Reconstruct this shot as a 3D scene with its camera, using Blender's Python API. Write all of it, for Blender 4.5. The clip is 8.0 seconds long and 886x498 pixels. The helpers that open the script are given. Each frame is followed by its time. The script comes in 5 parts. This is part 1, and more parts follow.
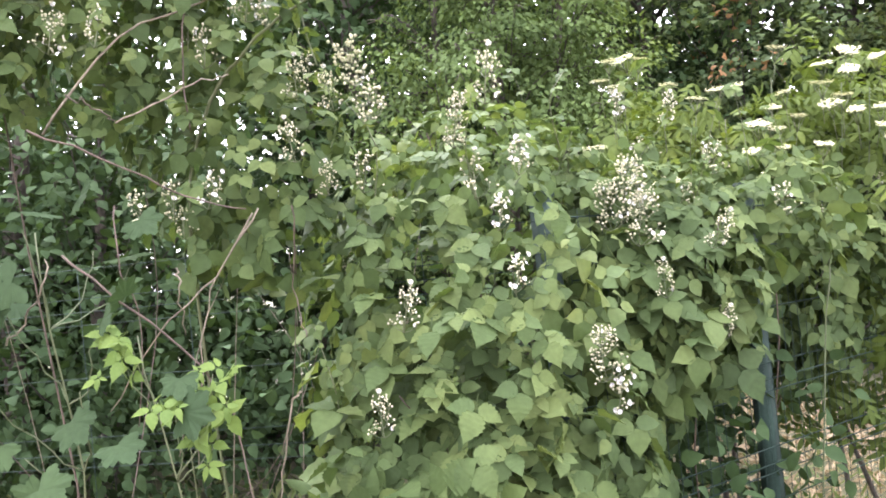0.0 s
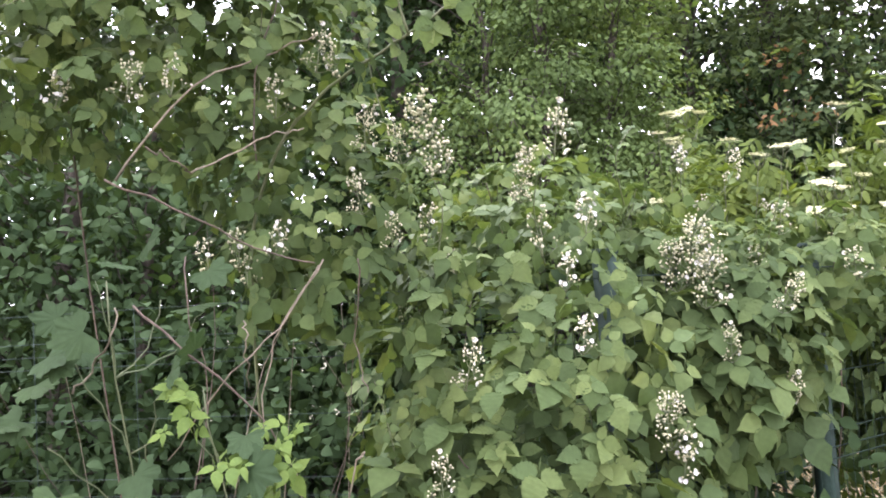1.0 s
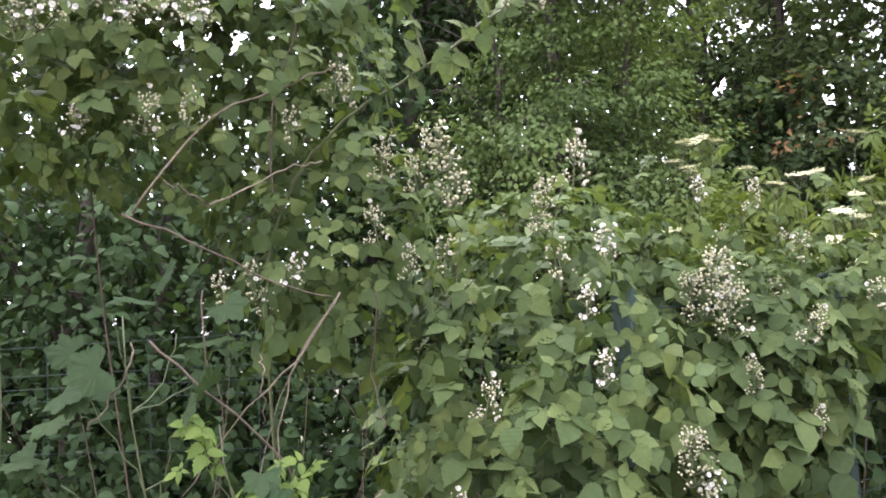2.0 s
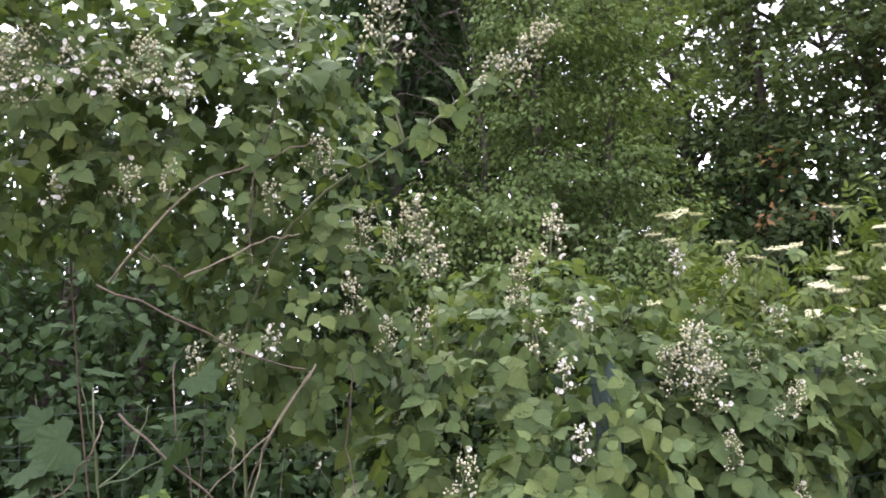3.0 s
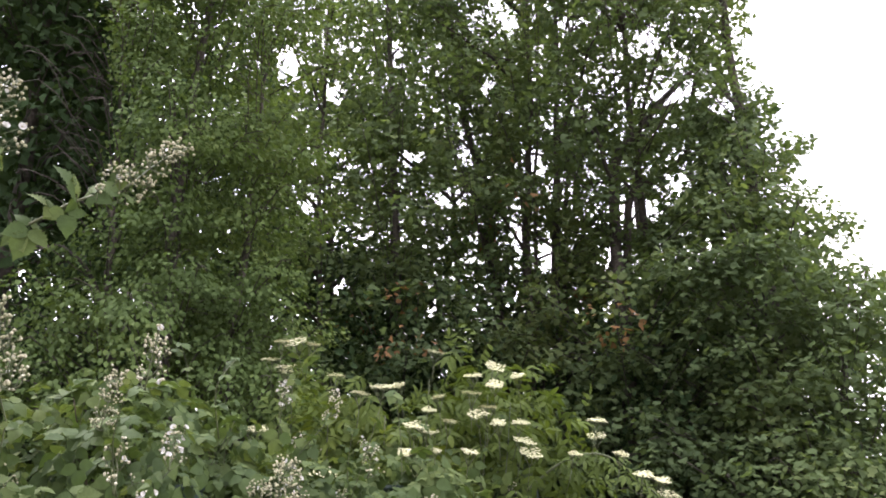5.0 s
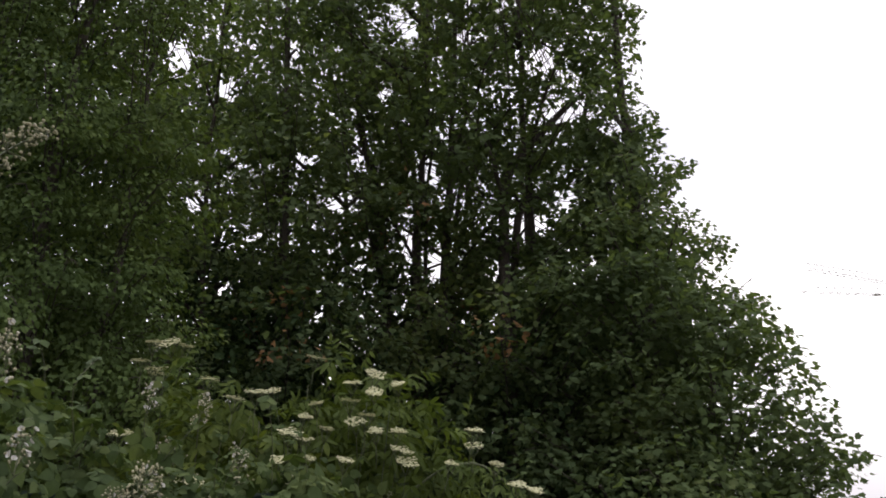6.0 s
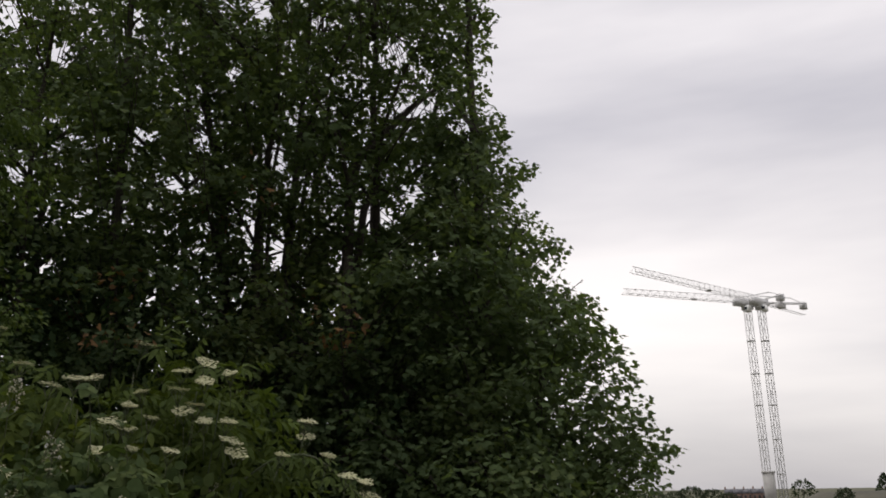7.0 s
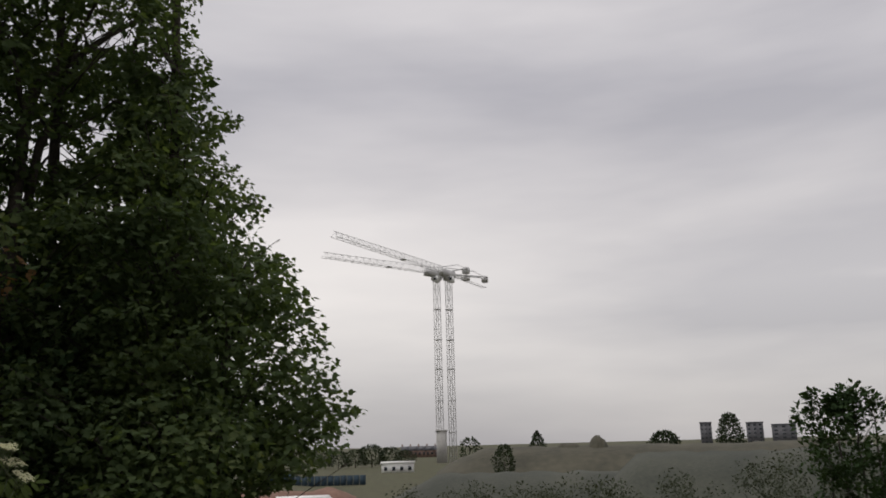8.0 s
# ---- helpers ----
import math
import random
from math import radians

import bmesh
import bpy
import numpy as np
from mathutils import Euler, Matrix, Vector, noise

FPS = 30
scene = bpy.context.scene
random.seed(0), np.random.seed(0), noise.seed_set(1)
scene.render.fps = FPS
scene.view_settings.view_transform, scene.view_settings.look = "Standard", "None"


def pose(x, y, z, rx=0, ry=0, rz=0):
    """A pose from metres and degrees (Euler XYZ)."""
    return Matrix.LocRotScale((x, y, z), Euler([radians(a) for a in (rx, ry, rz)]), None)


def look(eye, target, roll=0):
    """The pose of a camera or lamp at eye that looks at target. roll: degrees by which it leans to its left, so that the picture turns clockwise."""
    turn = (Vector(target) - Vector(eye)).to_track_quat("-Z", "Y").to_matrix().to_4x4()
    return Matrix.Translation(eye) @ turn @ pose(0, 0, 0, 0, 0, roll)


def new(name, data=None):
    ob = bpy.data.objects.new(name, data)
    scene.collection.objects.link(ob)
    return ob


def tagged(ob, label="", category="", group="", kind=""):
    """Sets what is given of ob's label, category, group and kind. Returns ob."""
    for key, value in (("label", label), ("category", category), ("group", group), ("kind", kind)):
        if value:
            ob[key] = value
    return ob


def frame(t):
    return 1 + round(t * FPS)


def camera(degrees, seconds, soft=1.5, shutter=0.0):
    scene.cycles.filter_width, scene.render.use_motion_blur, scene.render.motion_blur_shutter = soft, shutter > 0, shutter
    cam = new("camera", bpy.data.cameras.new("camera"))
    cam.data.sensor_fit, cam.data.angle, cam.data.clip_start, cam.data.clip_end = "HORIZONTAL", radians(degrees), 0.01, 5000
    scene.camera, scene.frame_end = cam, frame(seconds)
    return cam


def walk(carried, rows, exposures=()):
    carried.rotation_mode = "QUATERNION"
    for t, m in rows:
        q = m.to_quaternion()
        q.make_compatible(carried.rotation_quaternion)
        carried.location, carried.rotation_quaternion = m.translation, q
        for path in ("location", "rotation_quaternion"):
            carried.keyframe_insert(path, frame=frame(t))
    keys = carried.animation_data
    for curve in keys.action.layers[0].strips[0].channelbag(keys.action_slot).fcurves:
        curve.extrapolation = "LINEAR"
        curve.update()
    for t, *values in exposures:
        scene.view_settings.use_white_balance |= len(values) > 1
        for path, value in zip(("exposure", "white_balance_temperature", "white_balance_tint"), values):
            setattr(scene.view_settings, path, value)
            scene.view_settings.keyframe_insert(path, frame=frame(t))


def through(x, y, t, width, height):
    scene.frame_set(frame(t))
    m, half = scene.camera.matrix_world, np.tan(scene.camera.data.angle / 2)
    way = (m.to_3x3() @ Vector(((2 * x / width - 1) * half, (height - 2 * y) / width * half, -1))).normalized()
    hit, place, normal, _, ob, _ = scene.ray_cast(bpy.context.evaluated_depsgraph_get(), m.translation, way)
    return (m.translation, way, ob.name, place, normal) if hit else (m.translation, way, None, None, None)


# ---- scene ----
cam = camera(55.9, 8.0, 1.8)
PATH = [
    (0, (0.0, 0.0, 1.6), (-0.053, 1.999, 1.642), -5.6),
    (0.5, (-0.029, 0.005, 1.635), (-0.178, 1.995, 1.767), -3.7),
    (1, (-0.084, 0.024, 1.666), (-0.205, 2.016, 1.795), -3.6),
    (2.5, (-0.104, 0.044, 1.694), (-0.251, 2.022, 1.949), -3.5),
    (3, (-0.067, 0.035, 1.699), (-0.176, 2.002, 2.046), -3.2),
    (3.5, (-0.032, 0.023, 1.708), (0.147, 1.964, 2.156), -2.0),
    (4, (-0.041, 0.017, 1.739), (0.319, 1.922, 2.231), -1.2),
    (4.5, (-0.027, 0.009, 1.755), (0.529, 1.853, 2.297), -0.7),
    (5, (0.003, 0.002, 1.754), (0.719, 1.78, 2.323), -0.9),
    (6.5, (0.052, 0.022, 1.753), (1.126, 1.606, 2.333), -0.5),
    (7, (0.05, -0.001, 1.759), (1.3, 1.456, 2.319), -0.8),
    (7.5, (0.038, -0.065, 1.744), (1.52, 1.175, 2.259), -1.1),
    (8, (0.152, 0.029, 1.772), (1.862, 0.959, 2.229), -1.5),
]
EXPOSURES = [(0, 4.3, 6050, 20), (0.5, 4.15, 6050, 20), (1.0, 4.0, 6050, 20), (2.5, 3.53, 6050, 20), (3.0, 3.48, 6050, 20), (3.5, 3.5, 6050, 21), (4.5, 3.35, 6100, 21),
             (5.0, 3.08, 6200, 19), (5.2, 2.86, 6250, 18), (6.3, 1.15, 6450, 12), (6.5, 1.0, 6500, 11), (7.0, 0.8, 6500, 11), (7.5, 0.58, 6500, 10), (8.0, 0.42, 6500, 10)]
walk(cam, [(t, look(eye, target, roll)) for t, eye, target, roll in PATH], EXPOSURES)

# ---------------------------------------------------------------- sky and sun
SUN_EL, SUN_AZ = 58.0, -35.0
world = bpy.data.worlds.new("overcast_sky")
scene.world = world
world.use_nodes = True
wn, wl = world.node_tree.nodes, world.node_tree.links
wn.clear()
w_out = wn.new("ShaderNodeOutputWorld")
w_bg = wn.new("ShaderNodeBackground")
w_bg.inputs["Strength"].default_value = 1.0
w_sky = wn.new("ShaderNodeTexSky")
w_sky.sky_type = "NISHITA"
w_sky.sun_disc = False
w_sky.sun_elevation = radians(SUN_EL)
w_sky.sun_rotation = radians(SUN_AZ)
w_dim = wn.new("ShaderNodeVectorMath")
w_dim.operation = "SCALE"
w_dim.inputs["Scale"].default_value = 0.08
wl.new(w_sky.outputs[0], w_dim.inputs[0])
w_co = wn.new("ShaderNodeTexCoord")
w_map = wn.new("ShaderNodeMapping")
w_map.inputs["Scale"].default_value = (1.6, 1.6, 7.5)
w_map.inputs["Rotation"].default_value = (0.03, 0.05, 0.4)
wl.new(w_co.outputs["Generated"], w_map.inputs["Vector"])
w_noise = wn.new("ShaderNodeTexNoise")
w_noise.inputs["Scale"].default_value = 0.9
w_noise.inputs["Detail"].default_value = 5.0
w_noise.inputs["Roughness"].default_value = 0.48
w_noise.inputs["Distortion"].default_value = 0.12
wl.new(w_map.outputs[0], w_noise.inputs["Vector"])
w_ramp = wn.new("ShaderNodeValToRGB")
w_ramp.color_ramp.elements[0].position = 0.34
w_ramp.color_ramp.elements[0].color = (0.385, 0.375, 0.39, 1)
w_ramp.color_ramp.elements[1].position = 0.66
w_ramp.color_ramp.elements[1].color = (0.60, 0.575, 0.565, 1)
wl.new(w_noise.outputs["Fac"], w_ramp.inputs["Fac"])
w_mix = wn.new("ShaderNodeMix")
w_mix.data_type = "RGBA"
w_mix.inputs["Factor"].default_value = 0.93
wl.new(w_dim.outputs[0], w_mix.inputs["A"])
wl.new(w_ramp.outputs["Color"], w_mix.inputs["B"])
w_sep = wn.new("ShaderNodeSeparateXYZ")
wl.new(w_co.outputs["Generated"], w_sep.inputs[0])
w_band = wn.new("ShaderNodeValToRGB")
for k, (p, c) in enumerate([(0.0, (0.72, 0.715, 0.72)), (0.17, (1.12, 1.1, 1.07)), (0.4, (0.88, 0.88, 0.91)), (0.6, (0.95, 0.95, 0.97)), (1.0, (1.7, 1.7, 1.72))]):
    e = w_band.color_ramp.elements[k] if k < 2 else w_band.color_ramp.elements.new(p)
    e.position, e.color = p, (*c, 1)
wl.new(w_sep.outputs["Z"], w_band.inputs["Fac"])
w_tone = wn.new("ShaderNodeVectorMath")
w_tone.operation = "MULTIPLY"
wl.new(w_mix.outputs["Result"], w_tone.inputs[0])
wl.new(w_band.outputs["Color"], w_tone.inputs[1])
wl.new(w_tone.outputs[0], w_bg.inputs["Color"])
wl.new(w_bg.outputs[0], w_out.inputs["Surface"])

sun_data = bpy.data.lights.new("sun", "SUN")
sun_data.energy = 0.9
sun_data.angle = radians(25)
sun_data.color = (1.0, 0.97, 0.92)
sun = new("sun", sun_data)
sun.matrix_world = look((0, 0, 30), (-20 * math.sin(radians(SUN_AZ)) * math.cos(radians(SUN_EL)),
                                     -20 * math.cos(radians(SUN_AZ)) * math.cos(radians(SUN_EL)), 30 - 20 * math.sin(radians(SUN_EL))))

# ---------------------------------------------------------------- materials
def material(name, rough=0.6, metal=0.0):
    m = bpy.data.materials.new(name)
    m.use_nodes = True
    n, l = m.node_tree.nodes, m.node_tree.links
    b = n["Principled BSDF"]
    b.inputs["Roughness"].default_value = rough
    b.inputs["Metallic"].default_value = metal
    b.inputs["Specular IOR Level"].default_value = 0.3
    return m, n, l, b


def rough_surface(name, c1, c2, scale, rough=0.8, bump=0.3, metal=0.0, fine=6.0):
    """Two colours mixed by coarse and fine noise, with fine relief."""
    m, n, l, b = material(name, rough, metal)
    co = n.new("ShaderNodeTexCoord")
    a = n.new("ShaderNodeTexNoise")
    a.inputs["Scale"].default_value = scale
    a.inputs["Detail"].default_value = 6
    f = n.new("ShaderNodeTexNoise")
    f.inputs["Scale"].default_value = scale * fine
    f.inputs["Detail"].default_value = 4
    l.new(co.outputs["Object"], a.inputs["Vector"])
    l.new(co.outputs["Object"], f.inputs["Vector"])
    add = n.new("ShaderNodeMath")
    add.operation = "MULTIPLY_ADD"
    add.inputs[1].default_value = 0.45
    l.new(f.outputs["Fac"], add.inputs[0])
    half = n.new("ShaderNodeMath")
    half.operation = "MULTIPLY"
    half.inputs[1].default_value = 0.6
    l.new(a.outputs["Fac"], half.inputs[0])
    l.new(half.outputs[0], add.inputs[2])
    r = n.new("ShaderNodeValToRGB")
    r.color_ramp.elements[0].position, r.color_ramp.elements[1].position = 0.36, 0.68
    r.color_ramp.elements[0].color, r.color_ramp.elements[1].color = (*c1, 1), (*c2, 1)
    l.new(add.outputs[0], r.inputs["Fac"])
    l.new(r.outputs["Color"], b.inputs["Base Color"])
    bp = n.new("ShaderNodeBump")
    bp.inputs["Strength"].default_value = bump
    bp.inputs["Distance"].default_value = 0.02
    l.new(f.outputs["Fac"], bp.inputs["Height"])
    l.new(bp.outputs[0], b.inputs["Normal"])
    return m


def leaf_surface(name, stops, rough=0.5, through=0.3, grain=60.0, gloss=0.4, warmth=(1.5, 1.5, 0.7), patch=2.2, own=0.55):
    """Leaf: colour from a ramp of (position, colour), partly by leaf and partly by patch of the plant, mottled, some light passing through."""
    m, n, l, b = material(name, rough)
    b.inputs["Specular IOR Level"].default_value = gloss
    geo = n.new("ShaderNodeNewGeometry")
    info = n.new("ShaderNodeObjectInfo")
    add = n.new("ShaderNodeMath")
    l.new(geo.outputs["Random Per Island"], add.inputs[0])
    l.new(info.outputs["Random"], add.inputs[1])
    fr = n.new("ShaderNodeMath")
    fr.operation = "FRACT"
    l.new(add.outputs[0], fr.inputs[0])
    area = n.new("ShaderNodeTexNoise")
    area.inputs["Scale"].default_value = patch
    area.inputs["Detail"].default_value = 3
    l.new(geo.outputs["Position"], area.inputs["Vector"])
    wide = n.new("ShaderNodeMapRange")
    wide.inputs["From Min"].default_value, wide.inputs["From Max"].default_value = 0.3, 0.7
    l.new(area.outputs["Fac"], wide.inputs["Value"])
    both = n.new("ShaderNodeMix")
    both.inputs["Factor"].default_value = own
    l.new(wide.outputs[0], both.inputs["A"])
    l.new(fr.outputs[0], both.inputs["B"])
    r = n.new("ShaderNodeValToRGB")
    while len(r.color_ramp.elements) < len(stops):
        r.color_ramp.elements.new(0.5)
    for e, (p, c) in zip(r.color_ramp.elements, stops):
        e.position, e.color = p, (*c, 1)
    l.new(both.outputs["Result"], r.inputs["Fac"])
    co = n.new("ShaderNodeTexCoord")
    t = n.new("ShaderNodeTexNoise")
    t.inputs["Scale"].default_value = grain
    t.inputs["Detail"].default_value = 5
    l.new(co.outputs["Object"], t.inputs["Vector"])
    mr = n.new("ShaderNodeMapRange")
    mr.inputs["To Min"].default_value, mr.inputs["To Max"].default_value = 0.72, 1.28
    l.new(t.outputs["Fac"], mr.inputs["Value"])
    mul = n.new("ShaderNodeVectorMath")
    mul.operation = "SCALE"
    l.new(r.outputs["Color"], mul.inputs[0])
    l.new(mr.outputs[0], mul.inputs["Scale"])
    l.new(mul.outputs[0], b.inputs["Base Color"])
    bp = n.new("ShaderNodeBump")
    bp.inputs["Strength"].default_value = 0.35
    bp.inputs["Distance"].default_value = 0.004
    l.new(t.outputs["Fac"], bp.inputs["Height"])
    l.new(bp.outputs[0], b.inputs["Normal"])
    tr = n.new("ShaderNodeBsdfTranslucent")
    warm = n.new("ShaderNodeVectorMath")
    warm.operation = "MULTIPLY"
    warm.inputs[1].default_value = warmth
    l.new(mul.outputs[0], warm.inputs[0])
    l.new(warm.outputs[0], tr.inputs["Color"])
    mix = n.new("ShaderNodeMixShader")
    mix.inputs["Fac"].default_value = through
    l.new(b.outputs[0], mix.inputs[1])
    l.new(tr.outputs[0], mix.inputs[2])
    l.new(mix.outputs[0], n["Material Output"].inputs["Surface"])
    return m


M_BRAMBLE = leaf_surface("bramble_leaf", [(0.0, (0.031, 0.05, 0.019)), (0.5, (0.051, 0.077, 0.027)), (0.9, (0.09, 0.117, 0.039)), (1.0, (0.118, 0.138, 0.045))], 0.65, 0.27, gloss=0.1, own=0.6)
M_YOUNG = leaf_surface("young_leaf", [(0.0, (0.062, 0.102, 0.024)), (1.0, (0.108, 0.152, 0.034))], 0.6, 0.33, gloss=0.15)
# sycamore green lowered to stand in for the hollow's shade
M_MAPLE = leaf_surface("sycamore_leaf", [(0.0, (0.02, 0.036, 0.016)), (1.0, (0.036, 0.058, 0.023))], 0.65, 0.22, 45, 0.08)
M_ELDER = leaf_surface("elder_leaf", [(0.0, (0.041, 0.062, 0.015)), (0.7, (0.069, 0.096, 0.021)), (1.0, (0.104, 0.132, 0.028))], 0.65, 0.34, gloss=0.1, own=0.4)
M_THORN = leaf_surface("small_tree_leaf", [(0.0, (0.045, 0.07, 0.025)), (0.6, (0.07, 0.104, 0.032)), (1.0, (0.101, 0.132, 0.04))], 0.7, 0.32, 40, 0.1, patch=1.6, own=0.35)
M_TREE = leaf_surface("tall_tree_leaf", [(0.0, (0.05, 0.075, 0.035)), (0.7, (0.08, 0.112, 0.048)), (1.0, (0.115, 0.138, 0.053))], 0.7, 0.44, 25, 0.1, patch=0.9, own=0.35)
M_RUST = leaf_surface("rusty_leaf", [(0.0, (0.12, 0.075, 0.034)), (1.0, (0.2, 0.115, 0.055))], 0.7, 0.35, 40, 0.1)
# leaf green darkened so that the colour itself carries the shade
M_SHADE = leaf_surface("shade_toned_leaf", [(0.0, (0.022, 0.04, 0.017)), (1.0, (0.038, 0.062, 0.025))], 0.75, 0.22, 30, 0.06, patch=1.0, own=0.35)
M_FAR = leaf_surface("far_leaf", [(0.0, (0.024, 0.034, 0.02)), (1.0, (0.044, 0.058, 0.03))], 0.75, 0.12, 3, 0.08, patch=0.2, own=0.3)
M_SCRUB = leaf_surface("scrub_leaf", [(0.0, (0.04, 0.047, 0.035)), (1.0, (0.066, 0.074, 0.05))], 0.75, 0.15, 20, 0.08, patch=0.3, own=0.3)
M_PETAL = leaf_surface("white_petal", [(0.0, (0.42, 0.41, 0.39)), (1.0, (0.58, 0.57, 0.55))], 0.7, 0.3, 90, 0.08, (1, 1, 1))
M_BUD = leaf_surface("flower_bud", [(0.0, (0.2, 0.21, 0.12)), (0.6, (0.36, 0.34, 0.23)), (1.0, (0.52, 0.5, 0.42))], 0.8, 0.1, 150, 0.08, (1, 1, 1))
M_UMBEL = leaf_surface("cream_floret", [(0.0, (0.44, 0.44, 0.25)), (1.0, (0.6, 0.59, 0.4))], 0.7, 0.25, 90, 0.1, (1, 1, 0.9))
M_STALK = leaf_surface("green_stalk", [(0.0, (0.048, 0.066, 0.028)), (1.0, (0.085, 0.092, 0.044))], 0.65, 0.0, 70)
M_CANE = rough_surface("dry_cane", (0.048, 0.041, 0.029), (0.15, 0.125, 0.088), 14, 0.8, 0.3)
M_REDCANE = rough_surface("reddish_cane", (0.034, 0.026, 0.019), (0.085, 0.06, 0.044), 14, 0.75, 0.3)
M_BARK = rough_surface("bark", (0.022, 0.019, 0.015), (0.07, 0.058, 0.046), 7, 0.9, 0.7)
M_POST = rough_surface("green_fence_paint", (0.007, 0.017, 0.013), (0.013, 0.03, 0.022), 9, 0.8, 0.08)
M_SOIL = rough_surface("soil_and_grass", (0.04, 0.038, 0.022), (0.085, 0.085, 0.042), 0.8, 0.95, 0.6, fine=14)
M_STRAW = leaf_surface("dry_straw", [(0.0, (0.19, 0.145, 0.09)), (1.0, (0.37, 0.295, 0.2))], 0.85, 0.15, 60, 0.05)
M_GRASS = leaf_surface("grass_blade", [(0.0, (0.06, 0.1, 0.025)), (1.0, (0.15, 0.17, 0.06))], 0.6, 0.3, 30)
M_STEEL = rough_surface("pale_crane_steel", (0.46, 0.46, 0.46), (0.58, 0.57, 0.56), 0.5, 0.6, 0.05)
M_CRANEDARK = rough_surface("grey_machinery", (0.5, 0.5, 0.5), (0.64, 0.63, 0.62), 0.7, 0.6, 0.05)
M_CONCRETE = rough_surface("concrete", (0.3, 0.29, 0.27), (0.45, 0.44, 0.42), 0.5, 0.9, 0.2)
M_WHITE = rough_surface("white_panel", (0.62, 0.62, 0.6), (0.8, 0.8, 0.78), 0.6, 0.6, 0.05)
M_BLUE = rough_surface("blue_hoarding", (0.02, 0.036, 0.05), (0.032, 0.055, 0.075), 0.4, 0.8, 0.05)
M_EARTH = rough_surface("red_earth", (0.11, 0.06, 0.042), (0.2, 0.115, 0.083), 0.35, 0.95, 0.6)
M_BANK = rough_surface("bank_grass", (0.042, 0.041, 0.03), (0.082, 0.076, 0.054), 0.15, 0.95, 0.4)
M_VERGE = rough_surface("verge_scrub_soil", (0.038, 0.042, 0.034), (0.068, 0.07, 0.054), 0.4, 0.95, 0.6, fine=14)
M_BRICK = rough_surface("dark_brick", (0.14, 0.09, 0.075), (0.22, 0.15, 0.12), 0.5, 0.85, 0.2)
M_SLATE = rough_surface("slate_roof", (0.06, 0.06, 0.065), (0.12, 0.12, 0.13), 0.6, 0.7, 0.2)
M_GLASS = rough_surface("dark_window", (0.02, 0.025, 0.03), (0.05, 0.055, 0.06), 0.5, 0.15, 0.0)

# ---------------------------------------------------------------- mesh helpers
rng = np.random.default_rng(7)


def mesh_of(name, vt, mat):
    """A mesh from arrays of vertices and triangles."""
    v, t = np.asarray(vt[0], np.float32), np.asarray(vt[1], np.int32)
    me = bpy.data.meshes.new(name)
    me.vertices.add(len(v))
    me.vertices.foreach_set("co", v.ravel())
    me.loops.add(len(t) * 3)
    me.loops.foreach_set("vertex_index", t.ravel())
    me.polygons.add(len(t))
    me.polygons.foreach_set("loop_start", np.arange(len(t), dtype=np.int32) * 3)
    me.polygons.foreach_set("loop_total", np.full(len(t), 3, np.int32))
    me.materials.append(mat)
    me.update(calc_edges=True)
    return me


def part(name, vt, mat, parent=None, label="", matrix=None, smooth=False):
    """One mesh object, under a thing or a part. vt: (vertices, triangles) or a mesh made before."""
    me = vt if isinstance(vt, bpy.types.Mesh) else mesh_of(name, vt, mat)
    if smooth and not isinstance(vt, bpy.types.Mesh):
        me.polygons.foreach_set("use_smooth", np.ones(len(me.polygons), bool))
    ob = new(name, me)
    if parent is not None:
        ob.parent = parent
    if matrix is not None:
        ob.matrix_basis = matrix
    if label:
        tagged(ob, label)
    return ob


def thing(name, label, category, group="", kind="", at=(0, 0, 0)):
    ob = new(name)
    ob.empty_display_size = 0.1
    ob.location = at
    return tagged(ob, label, category, group, kind)


def join(pieces):
    vs, ts, k = [], [], 0
    for v, t in pieces:
        v, t = np.asarray(v, float).reshape(-1, 3), np.asarray(t, int).reshape(-1, 3)
        vs.append(v)
        ts.append(t + k)
        k += len(v)
    return np.concatenate(vs), np.concatenate(ts)


def moved(vt, m):
    m = np.asarray(m, float)
    return np.asarray(vt[0]) @ m[:3, :3].T + m[:3, 3], vt[1]


def unit(a):
    a = np.asarray(a, float)
    return a / np.maximum(np.linalg.norm(a, axis=-1, keepdims=True), 1e-9)


def frames_of(places, axes, normals, sizes):
    """Matrices, n x 4 x 4: y along the axis, z near the normal."""
    y = unit(axes)
    x = unit(np.cross(y, normals))
    z = np.cross(x, y)
    m = np.zeros((len(places), 4, 4))
    s = np.asarray(sizes, float)[:, None]
    m[:, :3, 0], m[:, :3, 1], m[:, :3, 2], m[:, :3, 3], m[:, 3, 3] = x * s, y * s, z * s, places, 1
    return m


def scattered(shapes, mats):
    """One (vertices, triangles) from many matrices, each with one of the shapes in turn."""
    out = []
    for k, (v, t) in enumerate(shapes):
        mm = mats[k::len(shapes)]
        if not len(mm):
            continue
        vv = np.einsum("nij,vj->nvi", mm[:, :3, :3], v) + mm[:, None, :3, 3]
        tt = np.asarray(t)[None] + (np.arange(len(mm)) * len(v))[:, None, None]
        out.append((vv.reshape(-1, 3), tt.reshape(-1, 3)))
    return join(out)


